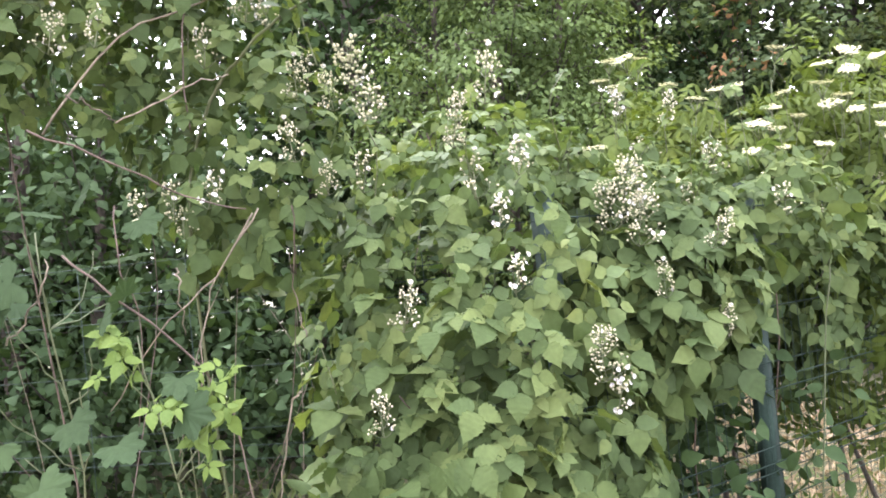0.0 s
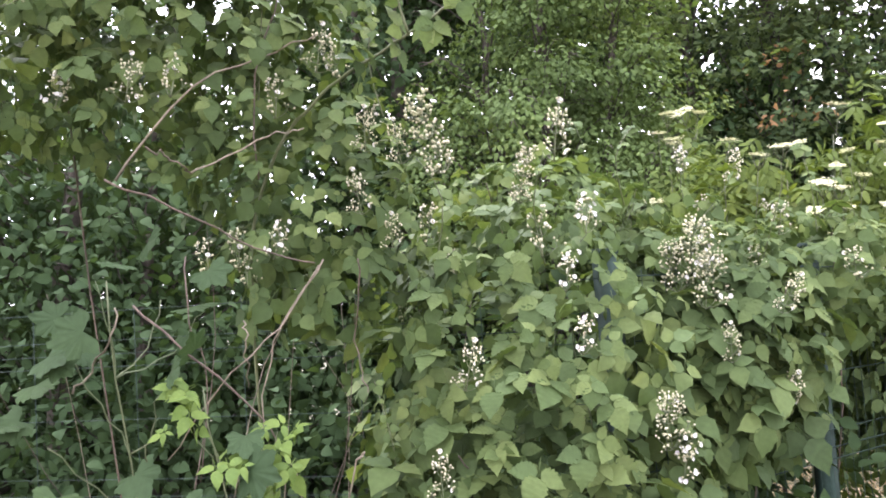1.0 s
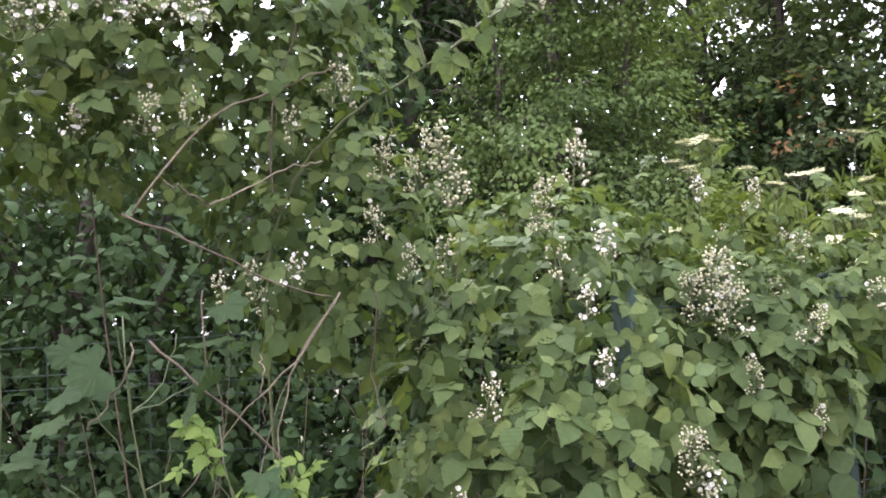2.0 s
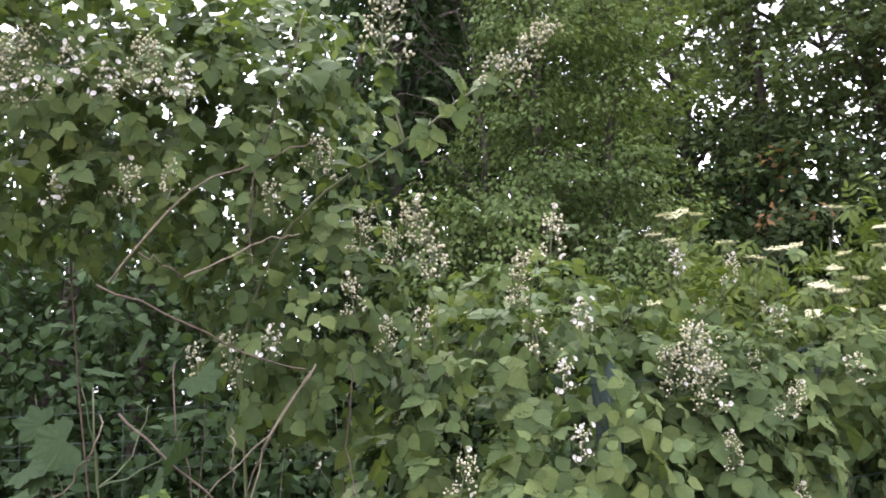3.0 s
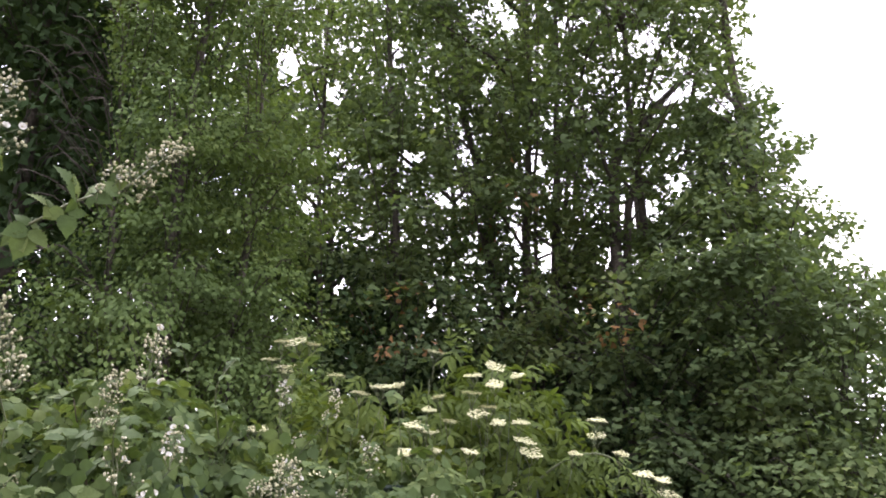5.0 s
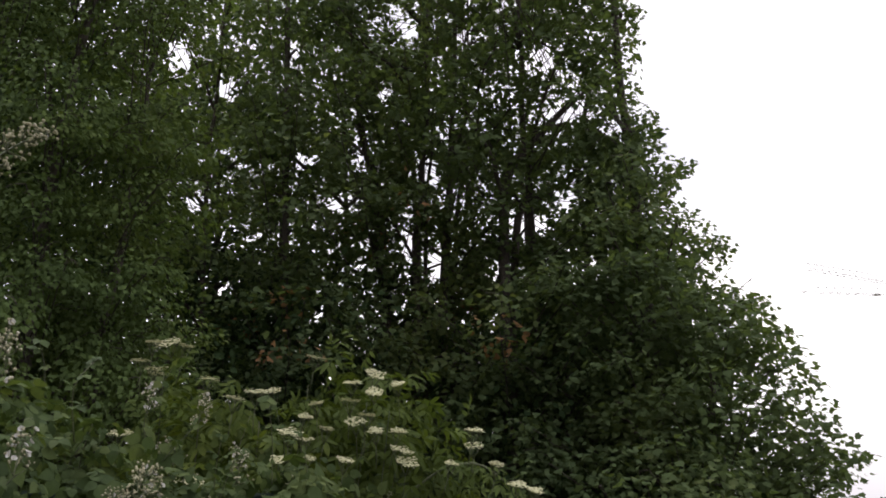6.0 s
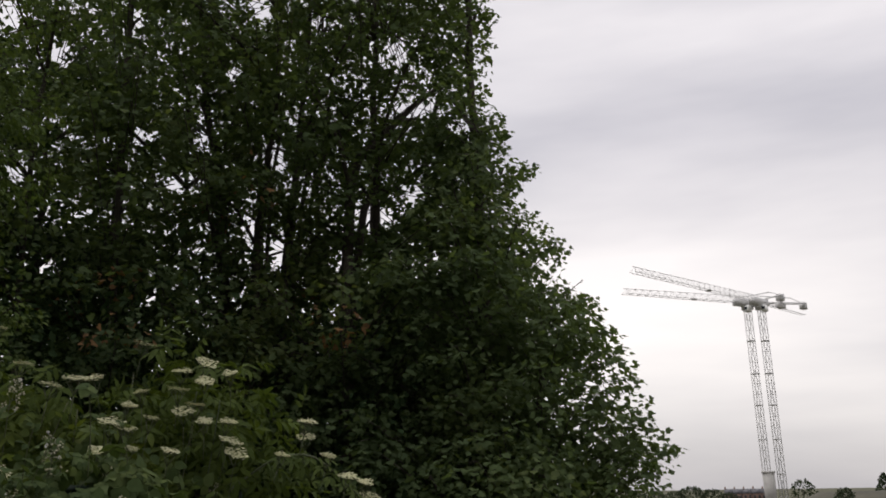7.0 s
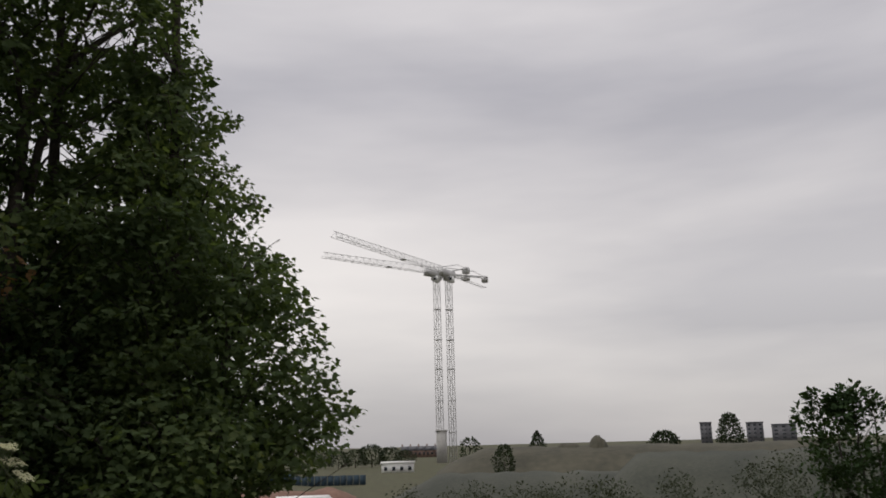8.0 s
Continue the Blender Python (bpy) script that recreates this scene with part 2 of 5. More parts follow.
def tube(points, radii, sides=6):
    """A tapered tube along a line of points, closed at both ends."""
    p = np.asarray(points, float)
    r = np.interp(np.linspace(0, 1, len(p)), np.linspace(0, 1, len(radii)), radii)
    d = unit(np.gradient(p, axis=0))
    ref = np.array([0.31, 0.2, 0.93]) if abs(unit(p[-1] - p[0])[2]) < 0.8 else np.array([0.93, 0.31, 0.2])
    a = unit(np.cross(d, ref))
    b = np.cross(d, a)
    ang = np.arange(sides) * 2 * math.pi / sides
    v = p[:, None] + r[:, None, None] * (np.cos(ang)[None, :, None] * a[:, None] + np.sin(ang)[None, :, None] * b[:, None])
    n = len(p)
    v = np.concatenate([v.reshape(-1, 3), p[:1], p[-1:]])
    t = []
    for i in range(n - 1):
        for j in range(sides):
            k = (j + 1) % sides
            q = (i * sides + j, i * sides + k, (i + 1) * sides + k, (i + 1) * sides + j)
            t += [(q[0], q[1], q[2]), (q[0], q[2], q[3])]
    for j in range(sides):
        k = (j + 1) % sides
        t += [(n * sides, k, j), (n * sides + 1, (n - 1) * sides + j, (n - 1) * sides + k)]
    return v, np.array(t)


def curve_through(points, n=14, wobble=0.0):
    """A smooth line through a few points."""
    p = np.asarray(points, float)
    if len(p) > 2:
        s = np.linspace(0, len(p) - 1, n)
        out = []
        for u in s:
            i = min(int(u), len(p) - 2)
            f = u - i
            p0, p1, p2, p3 = p[max(i - 1, 0)], p[i], p[i + 1], p[min(i + 2, len(p) - 1)]
            out.append(0.5 * (2 * p1 + (p2 - p0) * f + (2 * p0 - 5 * p1 + 4 * p2 - p3) * f**2 + (3 * p1 - p0 - 3 * p2 + p3) * f**3))
        out = np.array(out)
    else:
        out = p[0] + (p[1] - p[0]) * np.linspace(0, 1, n)[:, None]
    if wobble:
        out[1:-1] += rng.normal(0, wobble, out[1:-1].shape)
    return out


BOX_T = np.array([(0, 2, 1), (0, 3, 2), (4, 5, 6), (4, 6, 7), (0, 1, 5), (0, 5, 4), (1, 2, 6), (1, 6, 5), (2, 3, 7), (2, 7, 6), (3, 0, 4), (3, 4, 7)])


def box(x0, y0, z0, x1, y1, z1):
    v = np.array([(x0, y0, z0), (x1, y0, z0), (x1, y1, z0), (x0, y1, z0), (x0, y0, z1), (x1, y0, z1), (x1, y1, z1), (x0, y1, z1)], float)
    return v, BOX_T


def bevelled_box(sx, sy, sz, bevel):
    bm = bmesh.new()
    bmesh.ops.create_cube(bm, size=1, matrix=Matrix.Translation((0, 0, sz / 2)) @ Matrix.Diagonal((sx, sy, sz, 1)))
    bmesh.ops.bevel(bm, geom=bm.edges[:], offset=bevel, segments=2, affect="EDGES")
    bmesh.ops.triangulate(bm, faces=bm.faces[:])
    bm.verts.index_update()
    vt = np.array([v.co[:] for v in bm.verts]), np.array([[v.index for v in f.verts] for f in bm.faces])
    bm.free()
    return vt


def bar(a, b, r, sides=4):
    return tube([a, b], [r, r], sides)


def spot(az, el, d, height=1.7):
    """A place by compass bearing from straight ahead, rise in degrees and distance along the ground."""
    return np.array([d * math.sin(radians(az)), d * math.cos(radians(az)), height + d * math.tan(radians(el))])


# ---------------------------------------------------------------- leaf and flower shapes
def blade(length, width, n=5, saw=0.0, fold=0.22, droop=0.25, blunt=0.9, tip=0.85, pleat=0.0, sharp=0.0):
    """A leaf along +y: midrib and two toothed edges."""
    t = np.linspace(0, 1, n + 1)
    w = 0.5 * width * np.sin(math.pi * t**blunt) ** (tip + sharp * t)
    z = -droop * length * t**2
    mid = np.stack([0 * t, t * length, z], 1)
    v = [tuple(p) for p in mid]
    tri = []
    for side in (-1, 1):
        first = len(v)
        for i in range(1, n):
            k = 1 + saw * (1 if i % 2 else -0.6)
            v.append((side * w[i] * k, t[i] * length - 0.06 * length * saw * (-1) ** i, z[i] + fold * w[i] + pleat * w[i] * (1 if i % 2 else -1)))
        e = [0] + [first + i for i in range(n - 1)] + [n]
        for i in range(n):
            for q in ((i, i + 1, e[i + 1]), (i, e[i + 1], e[i])):
                if len(set(q)) == 3:
                    tri.append(q if side > 0 else q[::-1])
    return np.array(v), np.array(tri)


def turned(vt, deg, at=(0, 0, 0), tilt=0.0, size=1.0):
    m = Matrix.Translation(at) @ pose(0, 0, 0, 0, 0, deg) @ pose(0, 0, 0, tilt) @ Matrix.Diagonal((size, size, size, 1))
    return moved(vt, m)


def palm(size, lobes=5, cut=0.45, wave=0.06, seed=0, teeth=0.0):
    """A lobed leaf as broad as long, stalk at the origin."""
    g = np.random.default_rng(seed)
    k = 10 if teeth else 4
    n = lobes * k
    ang = np.linspace(-130, 130, n + 1)
    out = []
    for i, a in enumerate(ang):
        tip = 1 - cut * abs(2 * (i % k) / k - 1) ** 1.1
        r = size * 0.62 * tip * (1 - 0.28 * abs(a) / 130) * g.uniform(0.95, 1.05) * (1 + teeth * (-1) ** i)
        out.append((r * math.sin(radians(a)), 0.38 * size + r * math.cos(radians(a)), g.normal(0, wave * size * 0.35) - 0.12 * r + 0.06 * size * tip))
    v = np.array([(0, 0.36 * size, 0.03 * size), *out])
    return v, np.array([(0, i + 2, i + 1) for i in range(n)])


def bramble_leaf(size, leaflets=3, seed=0, saw=0.06, n=8, wide=1.0, pleat=0.0):
    g = np.random.default_rng(seed)
    pieces = [turned(blade(size, size * wide * g.uniform(0.74, 0.86), n, saw, g.uniform(0.02, 0.24), g.uniform(0.05, 0.4), 0.7, 0.55, pleat, 0.9), g.uniform(-10, 10), (0, 0.42 * size, 0), g.uniform(-12, 10))]
    angles = (82, -82) if leaflets == 3 else (60, -60, 122, -122)
    for k, a in enumerate(angles):
        s = size * (0.88 if k < 2 else 0.62)
        pieces.append(turned(blade(s, s * wide * g.uniform(0.62, 0.74), n, saw, g.uniform(0.02, 0.24), g.uniform(0.05, 0.45), 0.7, 0.55, pleat, 0.9),
                             a + g.uniform(-9, 9), ((0.05 if a > 0 else -0.05) * -size, (0.22 if k < 2 else 0.1) * size, 0), g.uniform(-26, 10)))
    pieces.append(tube([(0, -0.3 * size, -0.02 * size), (0, 0.44 * size, 0)], [0.012 * size + 0.0006, 0.0012], 3))
    return join(pieces)


def pinnate_leaf(size, pairs=2, seed=0, slim=0.4):
    g = np.random.default_rng(seed)
    pieces = [turned(blade(size * 0.5, size * 0.5 * slim, 4, 0.08, 0.2, 0.3, 0.9), 0, (0, size * 0.5, 0))]
    for k in range(pairs):
        for s in (-1, 1):
            pieces.append(turned(blade(size * 0.44, size * 0.44 * slim, 4, 0.08, 0.2, g.uniform(0.2, 0.5), 0.9), s * g.uniform(50, 70), (0, size * (0.16 + 0.25 * k), 0), g.uniform(-20, 5)))
    pieces.append(tube([(0, -0.1 * size, 0), (0, size * 0.5, 0)], [0.012 * size, 0.006 * size], 3))
    return join(pieces)


def ball(r, at=(0, 0, 0), long=1.0):
    """A bud of twenty faces."""
    p = (1 + 5**0.5) / 2
    v = np.array([(-1, p, 0), (1, p, 0), (-1, -p, 0), (1, -p, 0), (0, -1, p), (0, 1, p), (0, -1, -p), (0, 1, -p), (p, 0, -1), (p, 0, 1), (-p, 0, -1), (-p, 0, 1)])
    t = np.array([(0, 11, 5), (0, 5, 1), (0, 1, 7), (0, 7, 10), (0, 10, 11), (1, 5, 9), (5, 11, 4), (11, 10, 2), (10, 7, 6), (7, 1, 8), (3, 9, 4), (3, 4, 2), (3, 2, 6), (3, 6, 8), (3, 8, 9), (4, 9, 5), (2, 4, 11), (6, 2, 10), (8, 6, 7), (9, 8, 1)])
    return unit(v) * r * np.array([1, 1, long]) + np.asarray(at), t


def panicle(height, spread, branches, share, seed):
    """Bramble blossom: (stalks, buds, petals), the stalk's foot at the origin, +y upward along the spray."""
    g = np.random.default_rng(seed)
    axis = curve_through([(0, -0.03, 0), (g.normal(0, 0.006), height * 0.5, g.normal(0, 0.006)), (g.normal(0, 0.01), height, 0)], 6)
    stalks, buds, petals = [tube(axis, [0.002, 0.0011], 4)], [], []
    for i in range(branches):
        f = (i + 0.6) / branches
        a = i * 2.4 + g.uniform(-0.5, 0.5)
        root = axis[min(int(f * 5), 5)]
        r = spread * (1.1 - 0.7 * f) * g.uniform(0.6, 1.05)
        node = root + np.array([r * math.cos(a), r * g.uniform(0.35, 0.8), r * math.sin(a)])
        stalks.append(tube([root, (root + node) / 2 + np.array([0, -0.003, 0]), node], [0.0012, 0.0009], 3))
        for k in range(g.integers(3, 7)):
            tip = node + g.normal(0, 0.0072, 3) + np.array([0, 0.008, 0])
            stalks.append(tube([node, tip], [0.0008, 0.0006], 3))
            if g.random() < share:
                up = unit(np.array([math.cos(a) * 0.6, 0.6, math.sin(a) * 0.6 + 0.5]) + g.normal(0, 0.35, 3))
                e = unit(np.cross(up, (0.3, 0.2, 0.9)))
                h = np.cross(up, e)
                for q in range(5):
                    b = q * 1.2566 + g.uniform(-0.15, 0.15)
                    m = frames_of(tip[None], (e * math.cos(b) + h * math.sin(b) + 0.25 * up)[None], up[None], [1.0])[0]
                    petals.append(moved(blade(0.008, 0.01, 4, 0, 0.25, -0.4, 1.2, 0.5), m))
                buds.append(ball(0.0017, tip + up * 0.002))
            else:
                buds.append(ball(g.uniform(0.0022, 0.0038), tip, g.uniform(1, 1.4)))
    if not petals:
        petals.append(blade(0.008, 0.008, 3))
    return join(stalks), join(buds), join(petals)


def umbel(radius, seed):
    """Flat elder blossom: (stalks, florets), +z upward, foot at the origin."""
    g = np.random.default_rng(seed)
    stalks, florets = [tube([(0, 0, -0.1), (0, 0, 0.0)], [0.0018, 0.0016], 4)], []
    for i in range(5):
        a = i * 1.2566 + g.uniform(-0.2, 0.2)
        r = radius * g.uniform(0.45, 0.62)
        hub = np.array([r * math.cos(a), r * math.sin(a), 0.045 + g.normal(0, 0.004)])
        stalks.append(tube([(0, 0, 0), hub], [0.0018, 0.0013], 3))
        for j in range(5):
            b = j * 1.2566 + g.uniform(-0.3, 0.3)
            q = hub + np.array([radius * 0.3 * math.cos(b), radius * 0.3 * math.sin(b), 0.018])
            stalks.append(tube([hub, q], [0.001, 0.0008], 3))
            for k in range(5):
                c = q + np.array([g.normal(0, radius * 0.1), g.normal(0, radius * 0.1), g.normal(0.004, 0.003)])
                s = g.uniform(0.0045, 0.0065)
                ring = [c + s * np.array([math.cos(h), math.sin(h), 0.25 * (n % 2)]) * (1 if n % 2 == 0 else 0.55) for n, h in enumerate(np.arange(10) * 0.6283 + g.uniform(0, 1))]
                florets.append((np.array([c, *ring]), np.array([(0, 1 + n, 1 + (n + 1) % 10) for n in range(10)])))
    return join(stalks), join(florets)

# ---------------------------------------------------------------- ground
FENCE_AT, FENCE_DIR = np.array([0.307, 2.50]), np.array([0.798, 0.602])
FENCE_OUT = np.array([0.602, -0.798])


def land(x, y):
    """Height of the ground: level by the camera, a low bank behind the fence, falling away to the building site."""
    back = (x - FENCE_AT[0]) * -FENCE_OUT[0] + (y - FENCE_AT[1]) * -FENCE_OUT[1]
    bank = 0.45 * np.clip((back - 0.3) / 1.6, 0, 1) * np.clip((9 - back) / 4, 0, 1)
    dist = np.hypot(x, y)
    fall = -2.6 * np.clip((dist - 9) / 50, 0, 1) ** 0.8
    bump = 0.03 * np.sin(3.1 * x + 1.3) * np.sin(2.7 * y) * np.clip(30 / (dist + 10), 0, 1)
    return bank + fall + bump


def ground_sheet():
    r = np.concatenate([np.linspace(0, 14, 57), np.geomspace(14.5, 4000, 70)])
    a = np.linspace(0, 2 * math.pi, 145)[:-1]
    x, y = r[:, None] * np.sin(a), r[:, None] * np.cos(a)
    v = np.stack([x, y, land(x, y)], -1).reshape(-1, 3)
    n, t = len(a), []
    for i in range(len(r) - 1):
        for j in range(n):
            k = (j + 1) % n
            q = (i * n + j, i * n + k, (i + 1) * n + k, (i + 1) * n + j)
            t += [(q[0], q[2], q[1]), (q[0], q[3], q[2])]
    ob = part("ground", (v, np.array(t)), M_SOIL, smooth=True)
    tagged(ob, "dry soil with thin grass and dead leaves", "ground", kind="structure")


ground_sheet()


def straw(name, label, x0, x1, y0, y1, n, mat, length, upright):
    p = np.stack([rng.uniform(x0, x1, n), rng.uniform(y0, y1, n)], 1)
    z = land(p[:, 0], p[:, 1]) + 0.004
    ax = np.concatenate([rng.normal(0, 1, (n, 2)), np.abs(rng.normal(0, upright, (n, 1))) + 0.05], 1)
    m = frames_of(np.concatenate([p, z[:, None]], 1), ax, rng.normal(0, 1, (n, 3)), rng.uniform(0.5, 1.3, n))
    shapes = [blade(length, length * w, 2, 0, 0.3, d) for w, d in ((0.09, 0.3), (0.14, 0.5), (0.3, 0.2))]
    ob = part(name, scattered(shapes, m), mat)
    tagged(ob, label, "litter", kind="stuff")


straw("dry_straw", "pale dry straw and dead leaves on the bank", 0.2, 4.2, 2.9, 6.4, 20000, M_STRAW, 0.075, 0.45)
straw("short_grass", "short thin green grass on the soil", -3.0, 5.0, 0.6, 5.0, 6000, M_GRASS, 0.13, 1.2)

# ---------------------------------------------------------------- wire mesh fence
def mesh_fence(label, start, direction, posts, span, pitch=0.05, gauge=0.0022):
    """A run of welded mesh: posts with caps, upright rods, level wires with folds."""
    fence = thing("mesh_fence", label, "fence", "fence runs")
    d = unit(np.array(direction))
    out_dir = np.array([d[1], -d[0]]) if d[0] > 0 else np.array([-d[1], d[0]])
    post = mesh_of("post", bevelled_box(0.06, 0.06, 1.78, 0.006), M_POST)
    cap = mesh_of("post_cap", bevelled_box(0.066, 0.066, 0.025, 0.006), M_POST)
    yaw = math.degrees(math.atan2(d[1], d[0]))
    for s in posts:
        p = start + s * d - out_dir * 0.04
        z = float(land(p[0], p[1])) * 0.3
        ob = part("post", post, None, fence, matrix=pose(p[0], p[1], 0, rng.normal(0, 0.5), rng.normal(0, 0.5), yaw))
        part("post_cap", cap, None, ob, matrix=pose(0, 0, 1.775))
    rod = mesh_of("rod", tube([(0, 0, 0.05), (0, 0, 1.73)], [0.0013, 0.0013], 4), M_POST)
    for i in range(int(span / pitch)):
        p = start + i * pitch * d
        part("rod", rod, None, fence, matrix=pose(p[0], p[1], 0))
    wire = mesh_of("wire", tube([(0, 0, 0), (span, 0, 0)], [gauge, gauge], 4), M_POST)
    for z, out in ((0.06, 0), (0.16, 0), (0.205, 0.03), (0.25, 0), (0.45, 0), (0.65, 0), (0.75, 0), (0.795, 0.03), (0.84, 0), (1.04, 0), (1.09, 0.03), (1.14, 0), (1.34, 0), (1.52, 0), (1.565, 0.03), (1.61, 0), (1.71, 0)):
        p = start + out_dir * (out + 0.003)
        part("wire", wire, None, fence, matrix=pose(p[0], p[1], z, 0, 0, yaw))
    return fence


mesh_fence("dark green wire mesh fence receding behind brambles", FENCE_AT, FENCE_DIR, (0.0, 0.94, 2.15), 3.4)
# rods set wide and wires thinned, in place of shade that hides them
mesh_fence("dark green wire mesh fence in the shade of brambles", FENCE_AT + np.array([-0.05, 0.03]), (-0.985, 0.17), (2.45,), 3.2, 0.4, 0.0012)

# ---------------------------------------------------------------- brambles
def shell(blobs, n, inner=0.72, front=True, low=0.0, core=0.36):
    """Places on and just under the skin of some ellipsoids, with outward normals; what lies deep inside another is dropped."""
    sizes = np.array([b[1][0] * b[1][2] + b[1][1] * b[1][2] + b[1][0] * b[1][1] for b in blobs])
    ps, ns = [], []
    for (c, r), k in zip(blobs, (sizes / sizes.sum() * n).astype(int)):
        d = unit(rng.normal(0, 1, (k * 3, 3)))
        if front:
            d = d[(d[:, 1] < 0.35) | (d[:, 2] > 0.55)]
        d = d[:k]
        lump = np.array([noise.noise(Vector((2.6 * q[0] + 5 * c[0], 2.6 * q[1] + 3 * c[2], 2.6 * q[2]))) for q in d])
        s = rng.uniform(inner, 1.04, (len(d), 1)) + 0.2 * lump[:, None]
        ps.append(np.array(c) + d * np.array(r) * s)
        ns.append(unit(d / np.array(r)))
    p, nn = np.concatenate(ps), np.concatenate(ns)
    keep = p[:, 2] > land(p[:, 0], p[:, 1]) + 0.05 + low
    for c, r in blobs:
        keep &= (((p - np.array(c)) / np.array(r)) ** 2).sum(1) > core
    return p[keep], nn[keep]


def on_blobs(az, el, blobs, fallback):
    """Where a sight line from the camera, by bearing and rise, meets the bush first."""
    o = np.array([-0.06, 0.02, 1.68])
    w = spot(az, el, 1.0, 0.0)
    w = w / np.linalg.norm(w)
    best = None
    for c, r in blobs:
        a, b = w / np.array(r), (o - np.array(c)) / np.array(r)
        q = (a @ b) ** 2 - (a @ a) * (b @ b - 1)
        if q > 0:
            t = (-(a @ b) - math.sqrt(q)) / (a @ a)
            if t > 0.5 and (best is None or t < best):
                best = t
    return o + w * ((best or fallback) - 0.07)


BRAMBLE_SHAPES = [bramble_leaf(s, k, i, 0.07, 7, 1.0, 0.06) for s, k, i in ((0.075, 3, 1), (0.085, 3, 2), (0.08, 5, 3), (0.068, 3, 4), (0.09, 3, 5))]
TOOTHED = [bramble_leaf(s, k, i, 0.11, 14, 1.0, 0.1) for s, k, i in ((0.075, 3, 1), (0.085, 3, 2), (0.08, 5, 3), (0.068, 3, 4), (0.09, 5, 5))]
BRAMBLE_MESHES = [mesh_of("leaf", s, M_BRAMBLE) for s in TOOTHED]
PANICLES, PANICLE_TALL = [], (0.13, 0.085, 0.06, 0.06, 0.11)
for args in ((0.13, 0.036, 40, 0.015, 11), (0.085, 0.04, 16, 0.05, 12), (0.06, 0.04, 10, 0.18, 13), (0.06, 0.036, 9, 0.05, 14), (0.11, 0.05, 30, 0.035, 15)):
    a, b, c = panicle(*args)
    PANICLES.append((mesh_of("flower_cluster", a, M_STALK), mesh_of("buds", b, M_BUD), mesh_of("petals", c, M_PETAL)))


def leaf_frames(p, nrm, size, up=0.7, jitter=0.4):
    n = len(p)
    lift = np.stack([0 * p[:, 2], 0 * p[:, 2] - 0.15, up * np.interp(p[:, 2], [0.9, 1.5], [0.25, 1.0])], 1)
    normal = unit(nrm + lift + rng.normal(0, jitter, (n, 3)))
    axis = unit(nrm * 0.5 + np.array([0, 0, -0.65]) + rng.normal(0, 0.5, (n, 3)))
    return frames_of(p, axis, normal, size)


def flower(bush, where, which, lean, size):
    a, b, c = PANICLES[which]
    d = unit(np.array([lean[0], lean[1], 1.0]))
    m = Matrix(frames_of(np.array([where]), d[None], np.array([[0.2, -1.0, 0.3]]), [size])[0].tolist())
    ob = part("blossom", a, None, bush, matrix=m)
    tagged(part("bud_head", b, None, ob), kind="stuff")
    tagged(part("corolla", c, None, ob), kind="stuff")


def bramble(label, blobs, leaves, singles, flowers, canes, fill=0.72, fallback=2.3, low=0.0, shoots=14, extra=4, leaf=1.0, core=0.36):
    bush = thing("bramble_bush", label, "bush", "brambles on the fence")
    p, nrm = shell(blobs, leaves, fill, low=low, core=core)
    m = leaf_frames(p, nrm, rng.uniform(0.5, 1.2, len(p)) * rng.uniform(0.85, 1.1, len(p)) * np.interp(p[:, 2], [1.0, 1.5, 2.0], [1.18, 0.95, 0.62]) * leaf)
    order = np.argsort(p[:, 1] + 0.25 * np.abs(p[:, 0]))
    for i, k in enumerate(order[:singles]):
        part("leaf", BRAMBLE_MESHES[i % 5], None, bush, matrix=Matrix(m[k].tolist()))
    rest = part("foliage", scattered(BRAMBLE_SHAPES, m[order[singles:]]), M_BRAMBLE, bush)
    tagged(rest, kind="stuff")
    for c in canes:
        foot, top = np.array(c[0]), np.array(c[1])
        line = curve_through([foot, foot * 0.45 + top * 0.55 + np.array([0, 0, 0.28]), top], 12, 0.01)
        part("cane", tube(line, [0.0036, 0.002], 5), M_STALK if rng.random() < 0.5 else M_REDCANE, bush)
    for i in range(shoots):
        c, r = blobs[i % len(blobs)]
        a = rng.uniform(0, 6.28)
        root = np.array(c) + np.array(r) * np.array([0.75 * math.cos(a), 0.5 * math.sin(a) - 0.3, 0.55])
        tip = root + np.array([rng.normal(0, 0.1), rng.normal(-0.1, 0.08), rng.uniform(0.18, 0.36)])
        line = curve_through([root, (root + tip) / 2 + rng.normal(0, 0.03, 3), tip], 7)
        part("shoot", tube(line, [0.0026, 0.0012], 4), M_STALK, bush)
        for k in (2, 3, 4, 5, 6):
            mm = frames_of(line[k][None], rng.normal(0, 0.7, (1, 3)) + np.array([[0, -0.2, 0.1]]), np.array([[0, -0.35, 1.0]]) + rng.normal(0, 0.3, (1, 3)), [rng.uniform(0.3, 0.5)])[0]
            part("leaf", BRAMBLE_MESHES[(i + k) % 5], None, bush, matrix=Matrix(mm.tolist()))
    for az, el, which, size in flowers:
        flower(bush, on_blobs(az, el - 12 * PANICLE_TALL[which] * size, blobs, fallback), which, (rng.normal(0, 0.18), -0.2 + rng.normal(0, 0.2)), size)
    tops = np.where((nrm[:, 2] > 0.25) & (nrm[:, 1] < 0.2))[0]
    for k in rng.choice(tops, min(extra, len(tops)), replace=False):
        flower(bush, p[k] + nrm[k] * 0.05, (1, 3, 2, 3)[k % 4], (rng.normal(0, 0.5), -0.2 + rng.normal(0, 0.3)), rng.uniform(0.6, 0.95))
    return bush


